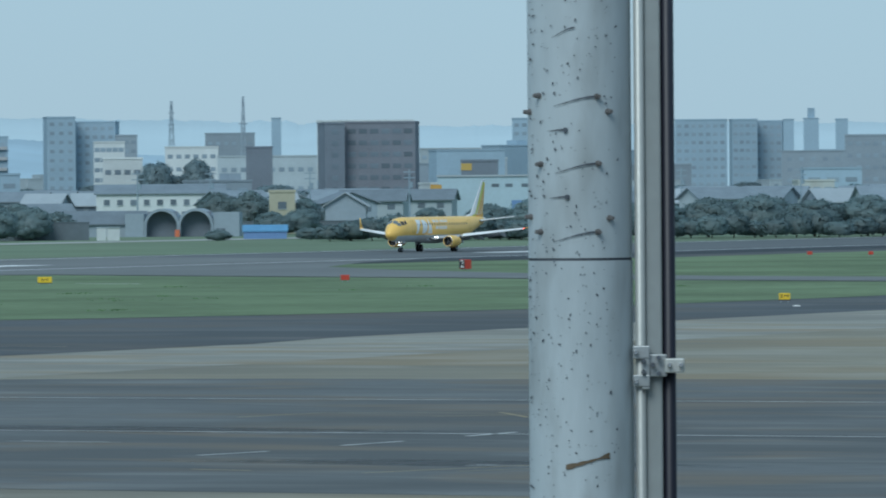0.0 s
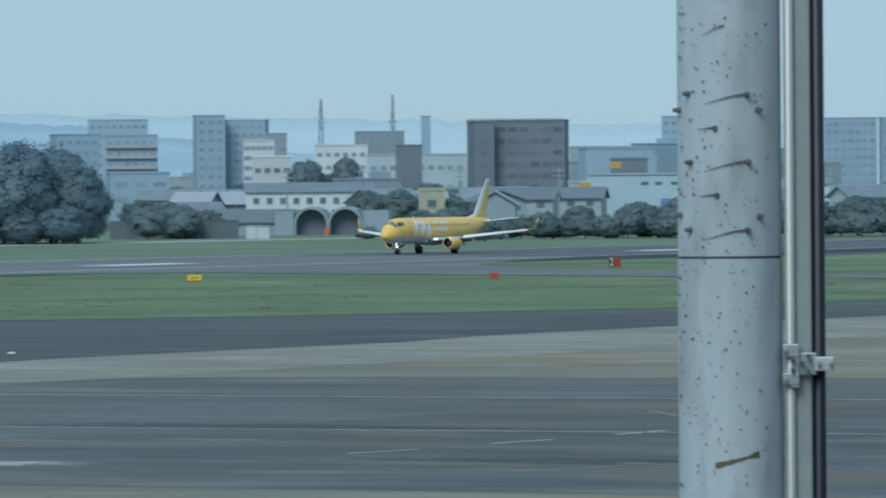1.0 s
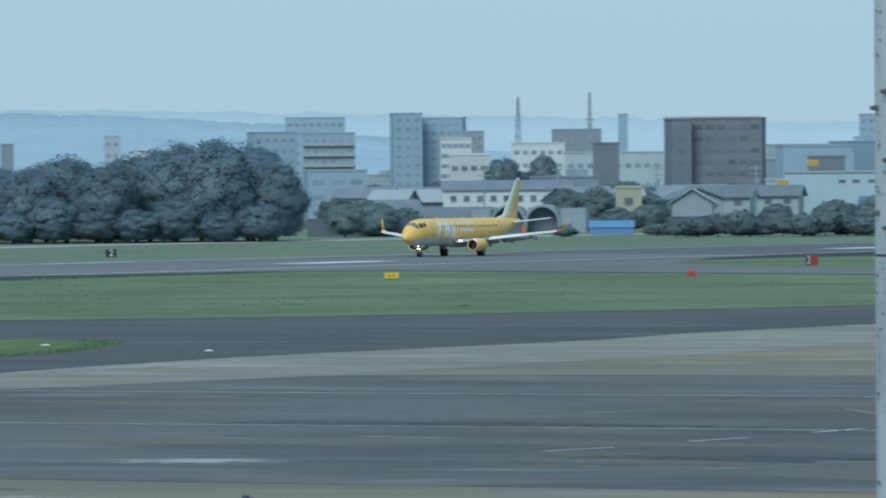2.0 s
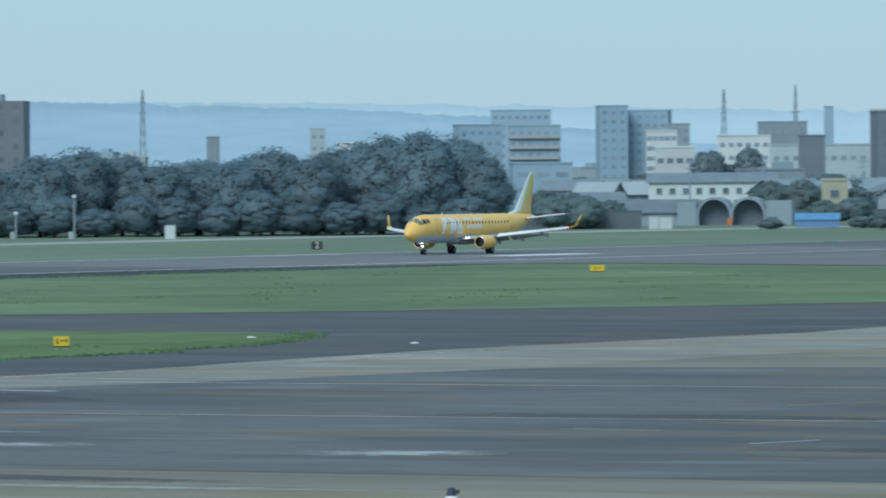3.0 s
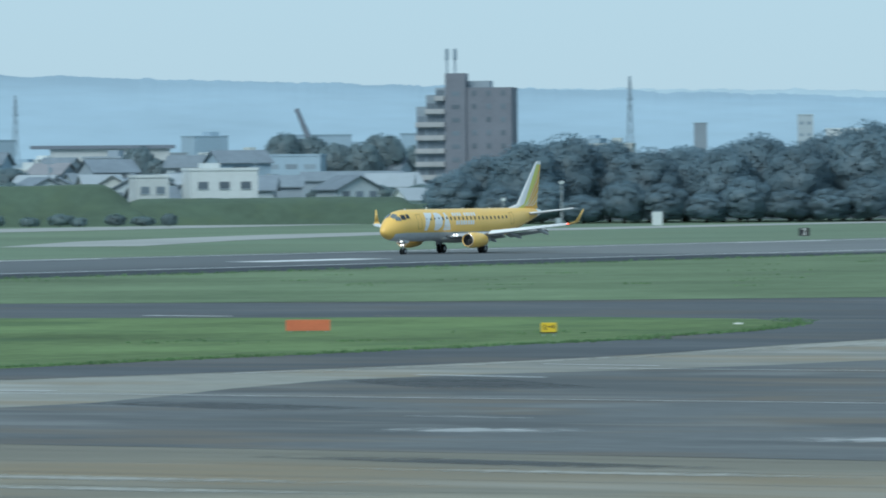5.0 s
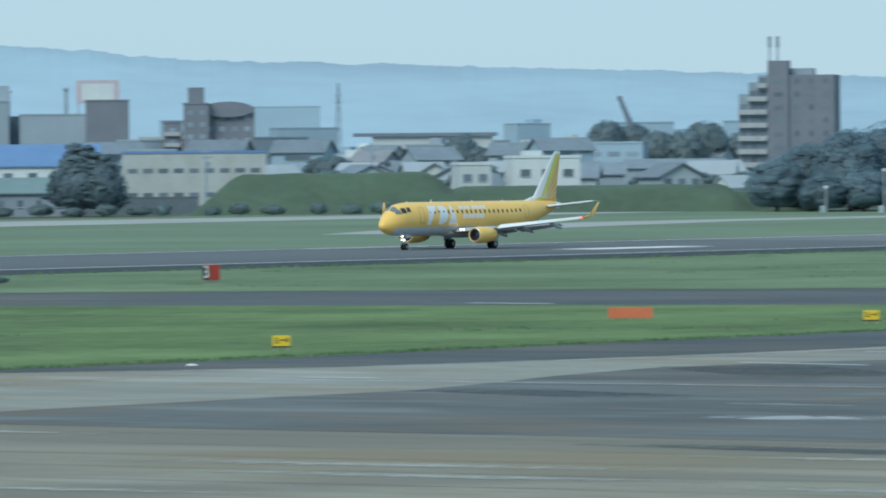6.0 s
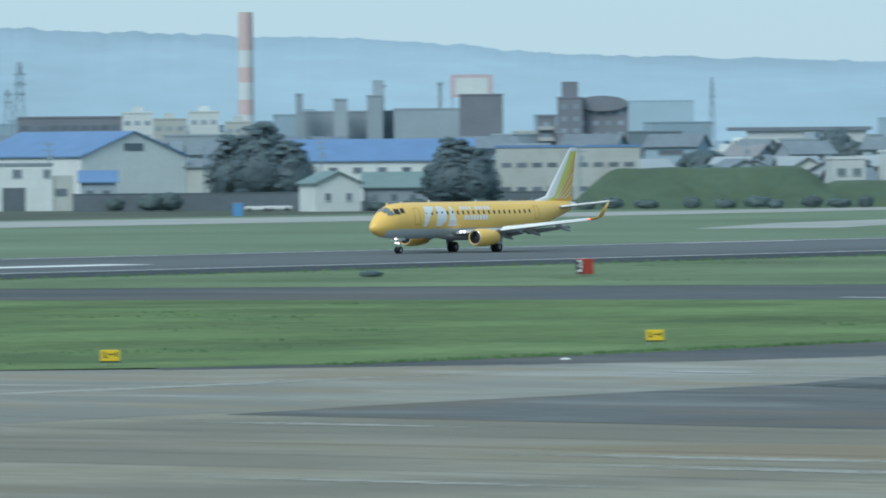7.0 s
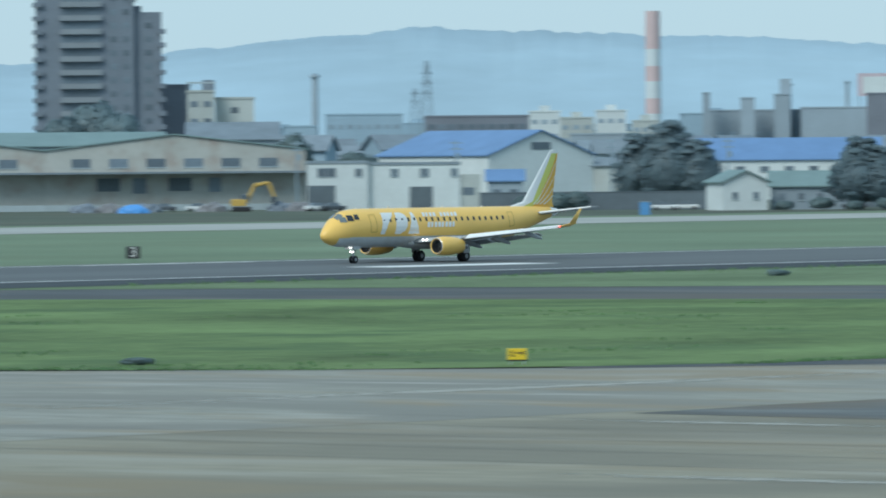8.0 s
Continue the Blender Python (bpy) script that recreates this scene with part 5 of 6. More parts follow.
gabled("lean_to_hall", spot(1432, 50.0, 0), 8, 12, 7.0, 8.4, WALLCREAM, ROOFGREY, "cream lean-to beside a works hall", bays=0)
gabled("green_roof_hall", spot(1362, 45.7), 50, 20, 11.4, 13.7, WALLPALE, ROOFGREEN, "long hall with a dull green roof", bays=0)


def site_office(d, b, w, h, wall, label, windows, doors):
    """A two-storey office with a thin roof edge; windows and doors by their left, right, foot and head."""
    ob = block("site_office", d, b, w, h, 9, wall, label, 0, 0, 0, ROOFGREY)
    for x0, x1, z0, z1 in windows:
        o = part("window", boxes((x0, x1, -0.06, -0.003, z0, z1)), PANE, ob)
        part("window_frame", boxes((x0 - .1, x1 + .1, -0.09, -0.062, z1, z1 + .1), (x0 - .1, x1 + .1, -0.12, -0.062, z0 - .12, z0), ((x0 + x1) / 2 - .05, (x0 + x1) / 2 + .05, -0.09, -0.062, z0, z1)), WALLPALE, o)
    for x0, x1, z0, z1 in doors:
        # Gateways are flat dark panels, the shade inside put into their colour.
        part("door", boxes((x0, x1, -0.07, -0.003, z0, z1)), GATEDARK, ob, "flat dark panel for the shade in an open gateway")
    return ob


GATEDARK = surface("dark_gate_and_shade", (0.12, 0.15, 0.17), 0.8, 0.2, 0.3, 2.0, 0.0)
site_office(1290, 48.055, 10.4, 8.0, WALLWHITE, "two-storey white site office with a dark gateway", ((-3.4, -0.3, 5.8, 7.2), (3.0, 4.2, 5.8, 7.1)), ((-5.0, -0.4, 0, 4.3),))
ob = site_office(1291, 48.634, 15.6, 7.7, WALLWHITE, "two-storey pale site office with a roller door", ((-4.0, -2.7, 5.7, 7.0), (1.0, 2.5, 5.7, 7.0), (6.2, 7.4, 5.7, 7.0)), ((-0.8, 3.1, 0, 4.0),))
o = part("side_wing", boxes((7.804, 11.3, 0.3, 8.6, 0, 6.0)), WALLCREAM, ob, "lower end wing")
part("window", boxes((8.2, 10.2, 0.24, 0.297, 2.5, 3.8)), PANE, o)


def build_warehouse():
    """A long warehouse front of two shallow gables over a loading canopy."""
    for bearing, w, lab in ((46.83, 45.7, "weathered warehouse with a low gable and a loading canopy"), (44.87, 45.7, "weathered warehouse bay with a green roof")):
        ob = gabled("warehouse", spot(1330, bearing), w, 26, 10.5, 13.2, WALLDIRTY, ROOFGREEN, lab, along=False, bays=0, over=0.4)
        row_windows(ob, 0, w * 0.86, 1, 6, 7.6, 1, 3.3, 1.5, None, False, True)
        part("canopy", boxes((-w / 2, w / 2, -5.2, -0.004, 6.45, 6.8)), ROOFDARK, ob, "dark loading canopy")
        for x, q, z in ((-11.6, 2.0, 3.4), (0.9, 2.0, 3.4), (-6.2, 1.2, 3.0), (7.0, 1.1, 3.2)):
            part("loading_door", boxes((x - q, x + q, -0.06, -0.003, z, 5.7)), GATEDARK if q > 1.5 else PANE, ob, "dark loading door")
        part("dock", boxes((-w / 2, w / 2, -3.0, -0.004, 0, 1.1)), WALLPALE, ob, "pale loading dock")


build_warehouse()


def build_arch_hangar():
    ob = thing("arch_hangar", spot(1370, 63.03, -4), "grey twin hangar with two dark arched mouths", "hangar")
    n = 20
    for cx in (-3.6, 2.55):
        bm = bmesh.new()
        outer = [(cx + 3.15 * math.cos(math.pi * i / n), 2.1 + 3.0 * math.sin(math.pi * i / n)) for i in range(n + 1)]
        inner = [(cx + 2.75 * math.cos(math.pi * i / n), 1.9 + 2.75 * math.sin(math.pi * i / n)) for i in range(n + 1)]
        outer = [(cx + 3.15, 0)] + outer + [(cx - 3.15, 0)]
        inner = [(cx + 2.75, 0)] + inner + [(cx - 2.75, 0)]
        rows = [[bm.verts.new((x, y, z)) for x, z in prof] for prof, y in ((inner, 14), (inner, 0), (outer, 0), (outer, 14))]
        for a, b in zip(rows, rows[1:]):
            for i in range(len(a) - 1):
                bm.faces.new((a[i], a[i + 1], b[i + 1], b[i]))
        part("vault", bm, WALLGREY, ob, "pale arched concrete vault")
        # Wall added 3 m inside the vault so that its mouth reads lit grey.
        part("mouth_infill", boxes((cx - 2.7, cx + 2.7, 3.0, 3.3, 0, 4.6)), WALLSLATE, ob)
    part("front_wall", boxes((-10.2, -6.8, 0.1, 10, 0, 4.2)), WALLGREY, ob)
    part("end_wall", boxes((5.75, 10.4, 0.3, 10, 0, 4.4)), WALLGREY, ob)
    for x in (6.6, 7.5):
        o = part("window", pane(0.7, 0.7), None, ob)
        o.matrix_basis = pose(x, 0.3, 0.8)
    part("orange_box", boxes((-1.1, -0.3, -1.2, -0.6, 0, 1.3)), ORANGE, ob, "orange cabinet in the hangar mouth")
    gabled("long_shed", spot(1375, 62.43, 0), 15.6, 9, 2.4, 4.5, WALLGREY, ROOFGREY, "long low shed with a grey-green roof", bays=0)


build_arch_hangar()
ob = thing("hut", spot(1290, 62.48), "small white double cabinet hut on the grass", "hut")
part("wall", boxes((-2.0, -0.4, 0, 2, 0, 2.1), (-0.25, 1.9, 0.1, 2, 0, 2.2)), WALLWHITE, ob)
part("roof", boxes((-2.1, 2.0, -0.1, 2.1, 2.2, 2.3)), WALLPALE, ob)
ob = gabled("tarpaulin_shelter", spot(1300, 63.66), 7.4, 5, 1.3, 2.2, ROOFBLUE, surface("blue_tarpaulin", (0.12, 0.30, 0.50), 0.6, 0.1, 0.5, 3.0, 0.1), "low shelter under a blue tarpaulin", bays=0, over=0.2)

# blue and white factory with an orange sign
def build_factory():
    ob = thing("factory", spot(1600, 65.38, -14), "pale blue factory with a dark side and a blue door", "building")
    part("wall", boxes((-12, 10, 0, 16, 0, 10.6)), surface("pale_blue_sheet", (0.40, 0.52, 0.58), 0.7, 0.08, 0.15, 1.2, 0.0), ob, "pale blue sheet wall")
    part("roof", boxes((-12.2, 10.2, -0.3, 16.2, 10.6, 11.0)), ROOFWHITE, ob)
    part("end_wall", boxes((10.004, 10.2, 0.2, 16, 0, 10.4)), WALLSLATE, ob)
    part("door", boxes((4.0, 8.0, -0.1, -0.003, 0, 5.6)), ROOFBLUE, ob, "blue factory door")
    for x in (0.5, 3.5, 7):
        o = part("window", pane(1.6, 0.7), None, ob)
        o.matrix_basis = pose(x, 0, 8.4)
    sign = thing("shop_sign", spot(1590, 64.95), "small orange shop sign on a post", "sign")
    part("panel", boxes((-1.2, 1.2, 0, 0.3, 6.6, 9.0)), surface("sign_orange", (0.55, 0.33, 0.08), 0.6, 0.1, 0.5, 3.0, 0.0), sign)
    part("post", boxes((-0.15, 0.15, 0.3, 0.5, 0, 8.5)), STEELFAR, sign)
    ob2 = block("store_block", 1750, 65.28, 8.6, 14.2, 8, WALLSLATE, "dark store block with a yellow band", 0)
    part("band", boxes((-4.3, -1.8, -0.08, -0.003, 12.2, 13.8)), surface("shop_yellow", (0.5, 0.35, 0.10), 0.6, 0.1, 0.5, 3.0, 0.0), ob2, "yellow shop band")


build_factory()
block("yellow_house", 1430, 63.79, 4.9, 7.8, 7, surface("ochre_render_wall", (0.42, 0.41, 0.31), 0.8, 0.1, 0.12, 1.2, 0.0), "small ochre flat-roofed house among trees", 0, 2, 1)
block("white_house", 1400, 55.52, 12.5, 8.8, 10, WALLWHITE, "white two-storey building with dark windows", 10, 2, 3, pw=1.9, head=(-2, 3, 0.9))
block("white_house", 1402, 54.98, 6.0, 7.6, 9, WALLWHITE, "white two-storey annexe with an outside stair", 10, 2, 2)
gabled("cottage", spot(1300, 57.02, 30), 6, 6, 3.6, 5.4, WALLWHITE, ROOFWHITE, "small white cottage with a pale roof beside trees", "house", bays=2)
gabled("cottage", spot(1310, 57.22, -20), 5, 6, 3.2, 4.8, WALLWHITE, ROOFWHITE, "small white cottage with a pale roof beside trees", "house", bays=2)
gabled("grey_house", spot(1450, 55.89), 10.8, 8, 5.6, 7.6, WALLGREY, ROOFGREY, "grey house with a pale roof edge", bays=3)
gabled("long_house", spot(1500, 56.48), 19.5, 8, 6.6, 8.2, WALLGREY, ROOFGREY, "long grey low building", bays=5)


# pylons, masts and chimneys
def lattice(name, dist, bearing, height, foot, label, arms=(), material=None):
    material = material or STEELFAR
    ob = thing(name, spot(dist, bearing, 20), label, "pylon")
    bm = bmesh.new()
    r = height * 0.0034
    lv = [height * k / 9 for k in range(10)]
    wd = [foot * (1 - 0.86 * (k / 9) ** 0.8) / 2 for k in range(10)]
    for sx, sy in ((-1, -1), (1, -1), (1, 1), (-1, 1)):
        for (z0, w0), (z1, w1) in zip(zip(lv, wd), zip(lv[1:], wd[1:])):
            rod(bm, (sx * w0, sy * w0, z0), (sx * w1, sy * w1, z1), r, r, 5)
            rod(bm, (sx * w0, sy * w0, z0), (-sy * w1, sx * w1, z1), r * .6, r * .6, 4)
    part("tower", bm, material, ob)
    for z, reach in arms:
        bm = bmesh.new()
        rod(bm, (-reach, 0, z), (reach, 0, z), r, r, 5)
        rod(bm, (-reach, 0, z), (0, 0, z + reach * .4), r * .7, r * .7, 4)
        rod(bm, (reach, 0, z), (0, 0, z + reach * .4), r * .7, r * .7, 4)
        part("cross_arm", bm, material, ob)
    return ob


lattice("pylon", 3600, 58.58, 51, 4.4, "slim grey lattice pylon", ((45, 1.5), (40, 1.7)))
lattice("pylon", 4000, 62.96, 53.5, 5.0, "slim grey lattice pylon", ((47, 1.6), (41, 1.8)))
lattice("radio_mast", 2600, 63.50, 39.4, 3.0, "dark lattice radio mast", ((30, 1.6),), WALLGREY)
lattice("pylon", 3800, 53.95, 46, 4.4, "slim grey lattice pylon", ((40, 1.6), (36, 1.8)))
lattice("radio_mast", 2300, 48.735, 37.8, 6.5, "grey lattice works tower", ((34, 1.9), (31, 1.9), (28, 1.9)))
lattice("radio_mast", 2304, 48.645, 29.5, 6.5, "short grey lattice works tower", ((28, 1.6), (25.5, 1.6)))


def build_chimney():
    ob = thing("chimney", spot(4000, 50.44), "tall factory chimney in red and white bands", "chimney")
    z = 0
    for i, hgt in enumerate((30, 8, 9, 8, 9, 8, 12)):
        bm = bmesh.new()
        bmesh.ops.create_cone(bm, cap_ends=True, segments=24, radius1=4.3 - z * .006, radius2=4.3 - (z + hgt) * .006, depth=hgt, matrix=Matrix.Translation((0, 0, z + hgt / 2)))
        part("band", bm, CHIMRED if i % 2 or i == 6 else CHIMWHITE, ob, "red chimney band" if i % 2 else "white chimney band")
        z += hgt
    for d, b, h, r, lab in ((2600, 47.89, 37.4, 1.1, "slim grey flue"), (2300, 51.46, 30.5, 0.8, "slim works flue"), (3400, 51.9, 41, .8, "slim grey flue")):
        o = thing("flue", spot(d, b), lab, "chimney")
        bm = bmesh.new()
        rod(bm, (0, 0, 0), (0, 0, h), r * 1.15, r, 14)
        part("shaft", bm, WALLGREY, o)
        bm = bmesh.new()
        rod(bm, (0, 0, h - 1.2), (0, 0, h - 0.6), r * 1.7, r * 1.7, 14)
        part("collar", bm, WALLGREY, o)


build_chimney()
ob = thing("crane", spot(2200, 56.14), "dark slanting crane jib above the trees", "crane")
bm = bmesh.new()
rod(bm, (3.0, 0, 12), (-2.6, 0, 25.6), 1.1, 0.6, 6)
rod(bm, (3.4, 1, 0), (3.0, 0, 13), 1.0, 0.9, 8)
part("jib", bm, WALLSLATE, ob)
part("head", boxes((-3.3, -1.9, -0.6, 0.6, 25.0, 26.2)), WALLSLATE, ob)


# grassed earth banks
def bank(dist, bearing, w, h, depth, label, turn=0):
    """A grassed bank with sloping sides and ends."""
    bm = bmesh.new()
    n, m = 40, 8
    grid = []
    for i in range(n + 1):
        row = []
        for j in range(m + 1):
            u, v = i / n, j / m
            e = min(1, u * w / (h * 1.6), (1 - u) * w / (h * 1.6), v * depth / (h * 1.7), (1 - v) * depth / (h * 1.7))
            e = max(0, e)
            row.append(bm.verts.new(((u - .5) * w, v * depth, h * (e * e * (3 - 2 * e)) * (1 + 0.05 * noise.noise((u * 9, v * 3, dist))))))
        grid.append(row)
    for i in range(n):
        for j in range(m):
            bm.faces.new((grid[i][j], grid[i + 1][j], grid[i + 1][j + 1], grid[i][j + 1]))
    ob = new("earth_bank", mesh_of(bm, BERM, "earth_bank", True))
    ob.matrix_basis = spot(dist, bearing, turn)
    return tagged(ob, label, "earth bank", "banks by the far fence")


bank(1225, 53.92, 50, 6.6, 40, "high grassed earth bank with sloping ends")
bank(1228, 55.85, 56, 4.3, 40, "low grassed earth bank")
bank(1232, 57.1, 22, 3.2, 30, "low grassed earth bank beside trees")

# perimeter walls
for d, b, w, h, z in ((1262, 50.08, 42, 2.9, 0), (1275, 52.4, 22, 2.7, 0), (1302, 61.85, 22, 3.0, 0), (1430, 64.3, 46, 2.3, 0), (1262, 58.9, 84, 2.6, 0), (1350, 46.5, 60, 1.2, 0)):
    ob = thing("perimeter_wall", spot(d, b), "dull grey perimeter wall along the field", "wall", "perimeter walls")
    part("wall", boxes((-w / 2, w / 2, 0, 0.3, 0, h)), WALLFENCE, ob)
    part("coping", boxes((-w / 2 - .1, w / 2 + .1, -0.08, 0.38, h, h + 0.15)), WALLFENCE, ob)


# ---- trees
def plant(protos, places, group):
    """Copies of a few grown trees, by distance, bearing, height and spread; the first use is the grown tree itself."""
    r = random.Random(len(places))
    for i, (d, b, h, w) in enumerate(places):
        ob, h0, w0 = protos[i % len(protos)]
        s = (w / w0, w / w0, h / h0)
        m = sized(spot(d, b, r.uniform(0, 360)), s)
        if i < len(protos):
            ob.matrix_basis = m
        else:
            c = copy_thing(ob, pose(0, 0, 0))
            c.matrix_basis = m


BIG = [(tree("broadleaf_tree", 20 + i, 15, 13, LEAF, "tall dark broadleaf tree in the grove", "grove by the field", lobes=52, leaves=13000, size=0.23, low=0.0), 15, 13) for i in range(5)]
GROVE = [(1215, 57.25, 8.5, 10), (1222, 57.5, 11, 11), (1210, 57.8, 13.2, 12), (1218, 58.1, 14.4, 12.5), (1224, 58.42, 13.4, 12), (1214, 58.72, 12.0, 11), (1226, 58.98, 12.2, 11),
         (1212, 59.28, 12.2, 12), (1220, 59.55, 14.2, 12), (1210, 59.85, 12.8, 11), (1228, 60.08, 14.6, 12), (1216, 60.36, 16.0, 14), (1212, 60.68, 16.6, 14), (1222, 60.92, 16.0, 12.5), (1214, 61.12, 13.2, 10)]
plant(BIG, [(d, b, h * 1.07, w * 1.1) for d, b, h, w in GROVE], "grove by the field")
plant([(copy_thing(BIG[k][0], pose(0, 0, 0)), 15, 13) for k in (1, 3)],
      [(1236, 57.45 + 0.39 * i, 11.0 + 2.2 * math.sin(i * 1.7) + 0.25 * i, 13) for i in range(10)] + [(1204, 57.6 + 0.31 * i, 6.4 + 1.5 * math.sin(i * 2.3), 9) for i in range(12)], "grove by the field")
PINES = [(pine("pine_tree", 61, 14.5, 17, "broad dark pine with layered branches", "pines by the works"), 14.5, 17), (pine("pine_tree", 62, 12, 13, "dark pine with layered branches", "pines by the works"), 12, 13)]
plant(PINES, [(1300, 50.56, 14.8, 16), (1222, 52.0, 11.6, 13), (1304, 50.34, 12.6, 13), (1220, 52.17, 10.2, 10), (1298, 50.78, 11.5, 12)], "pines by the works")
TOWN = [(tree("town_tree", 40 + i, 10, 10, LEAFFAR, "rounded tree among the houses", "trees in the town", lobes=26, leaves=4000, size=0.27), 10, 10) for i in range(3)]
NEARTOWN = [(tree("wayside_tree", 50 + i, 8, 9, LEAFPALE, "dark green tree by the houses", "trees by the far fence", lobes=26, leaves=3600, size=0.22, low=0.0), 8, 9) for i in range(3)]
plant(TOWN, [(2000, 62.84, 16.8, 10), (2000, 63.15, 17.1, 10), (2005, 62.98, 13, 8), (1600, 46.0, 19.5, 12), (1604, 46.22, 22.2, 14), (1600, 46.42, 20.5, 12), (1590, 46.52, 14, 9), (1592, 45.92, 13, 9), (1900, 55.97, 19.4, 12), (1905, 56.18, 18.4, 11), (1895, 56.36, 16, 11), (1890, 56.56, 16.5, 12), (1900, 56.72, 19, 13), (1960, 54.87, 15.6, 10), (1955, 54.68, 12.4, 9), (1950, 55.02, 12.6, 9), (1960, 55.34, 13.6, 9), (1950, 55.66, 12.8, 10), (2150, 57.0, 17, 12), (2140, 56.7, 18, 12), (2145, 57.25, 15, 10)]
      + [(1650 + 240 * ((i * 7) % 6), 44.8 + 24.4 * ((i * 0.618) % 1), 7.5 + 3 * ((i * 0.37) % 1), 10 + 6 * ((i * 0.71) % 1)) for i in range(70)], "trees in the town")
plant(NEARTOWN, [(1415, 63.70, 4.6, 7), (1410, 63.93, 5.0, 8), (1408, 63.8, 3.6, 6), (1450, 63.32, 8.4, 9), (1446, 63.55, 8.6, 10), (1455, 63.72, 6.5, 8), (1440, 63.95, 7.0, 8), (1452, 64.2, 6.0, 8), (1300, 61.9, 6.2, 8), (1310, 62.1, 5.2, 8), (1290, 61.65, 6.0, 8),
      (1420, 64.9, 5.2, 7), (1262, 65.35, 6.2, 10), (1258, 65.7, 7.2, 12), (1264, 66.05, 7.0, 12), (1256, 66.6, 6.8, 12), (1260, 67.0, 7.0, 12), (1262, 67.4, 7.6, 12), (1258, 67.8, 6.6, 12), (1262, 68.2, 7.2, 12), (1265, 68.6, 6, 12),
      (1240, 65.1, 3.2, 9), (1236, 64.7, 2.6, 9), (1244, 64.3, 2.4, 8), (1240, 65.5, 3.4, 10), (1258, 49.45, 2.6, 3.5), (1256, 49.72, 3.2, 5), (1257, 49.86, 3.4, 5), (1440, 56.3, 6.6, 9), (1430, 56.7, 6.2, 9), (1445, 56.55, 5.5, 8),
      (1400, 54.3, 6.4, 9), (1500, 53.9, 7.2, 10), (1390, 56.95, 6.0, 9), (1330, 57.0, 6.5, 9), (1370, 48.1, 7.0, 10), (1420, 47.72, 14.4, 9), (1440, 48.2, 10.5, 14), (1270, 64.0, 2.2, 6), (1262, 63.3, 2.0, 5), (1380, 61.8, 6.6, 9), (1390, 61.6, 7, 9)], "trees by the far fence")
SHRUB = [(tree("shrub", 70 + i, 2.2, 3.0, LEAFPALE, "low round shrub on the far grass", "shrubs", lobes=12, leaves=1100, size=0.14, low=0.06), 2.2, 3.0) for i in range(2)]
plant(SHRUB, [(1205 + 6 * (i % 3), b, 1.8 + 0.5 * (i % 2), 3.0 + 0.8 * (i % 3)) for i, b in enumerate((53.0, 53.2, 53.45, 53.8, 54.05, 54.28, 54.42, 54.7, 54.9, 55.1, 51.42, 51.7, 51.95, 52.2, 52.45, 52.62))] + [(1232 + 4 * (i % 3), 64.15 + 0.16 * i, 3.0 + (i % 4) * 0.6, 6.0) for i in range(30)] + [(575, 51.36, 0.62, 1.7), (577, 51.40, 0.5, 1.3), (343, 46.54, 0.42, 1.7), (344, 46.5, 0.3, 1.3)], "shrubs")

# ---- houses of the town
r = random.Random(8)
protos = []
for i in range(10):
    w, d, e = r.uniform(8, 13), r.uniform(7, 10), r.choice((5.2, 5.6, 6.0, 3.4))
    wall = (WALLPALE, WALLCREAM, WALLGREY, WALLPALE, WALLGREY)[i % 5]
    roof = (ROOFDARK, ROOFGREY, ROOFBROWN, ROOFDARK, ROOFGREY, ROOFWHITE)[(i * 5) % 6]
    protos.append(gabled("house", pose(0, 0, 0), w, d, e, e + r.uniform(1.8, 2.8), wall, roof, "small two-storey house with a tiled roof", "house", i % 3 != 0, 2 if e > 4 else 1, 3, 1.5, 1.1, "houses of the town", 0.7))
flats = []
for i in range(6):
    w, h = r.uniform(11, 24), (9.2, 12.2, 14, 11.2, 16, 10)[i]
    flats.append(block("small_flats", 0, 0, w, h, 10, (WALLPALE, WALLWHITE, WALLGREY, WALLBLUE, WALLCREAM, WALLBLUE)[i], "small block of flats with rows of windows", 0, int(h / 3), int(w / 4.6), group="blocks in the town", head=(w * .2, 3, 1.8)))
KEEP = [(1440, 52.75, 44), (1462, 52.75, 44), (1550, 62.87, 30), (1600, 65.38, 26), (1450, 55.89, 14), (1500, 56.48, 22), (1500, 51.46, 42), (1480, 52.86, 34), (1420, 49.82, 34), (1432, 48.83, 22), (1700, 57.33, 26), (1700, 46.27, 34), (1650, 47.2, 22), (1468, 47.27, 22), (1600, 46.2, 24), (1750, 65.28, 12)]


def settle(protos, count, near, far, turns, b0=44.6, b1=69.4, lanes=()):
    """Scatter copies over the town, clear of the landmarks and of the open lanes (bearings, and the distance up to which they stay open)."""
    done = 0
    for _ in range(count * 60):
        if done == count:
            break
        d = near + (far - near) * r.random() ** 1.3
        b = r.uniform(b0, b1)
        if any(abs(d - kd) < 22 and abs(b - kb) * d * 0.01745 < kw / 2 + 10 for kd, kb, kw in KEEP):
            continue
        if any(lo < b < hi and d < end for lo, hi, end in lanes):
            continue
        KEEP.append((d, b, 8))
        m = spot(d, b, r.choice(turns) + r.uniform(-8, 8))
        if done < len(protos):
            protos[done].matrix_basis = m
        else:
            copy_thing(protos[done % len(protos)], m)
        done += 1


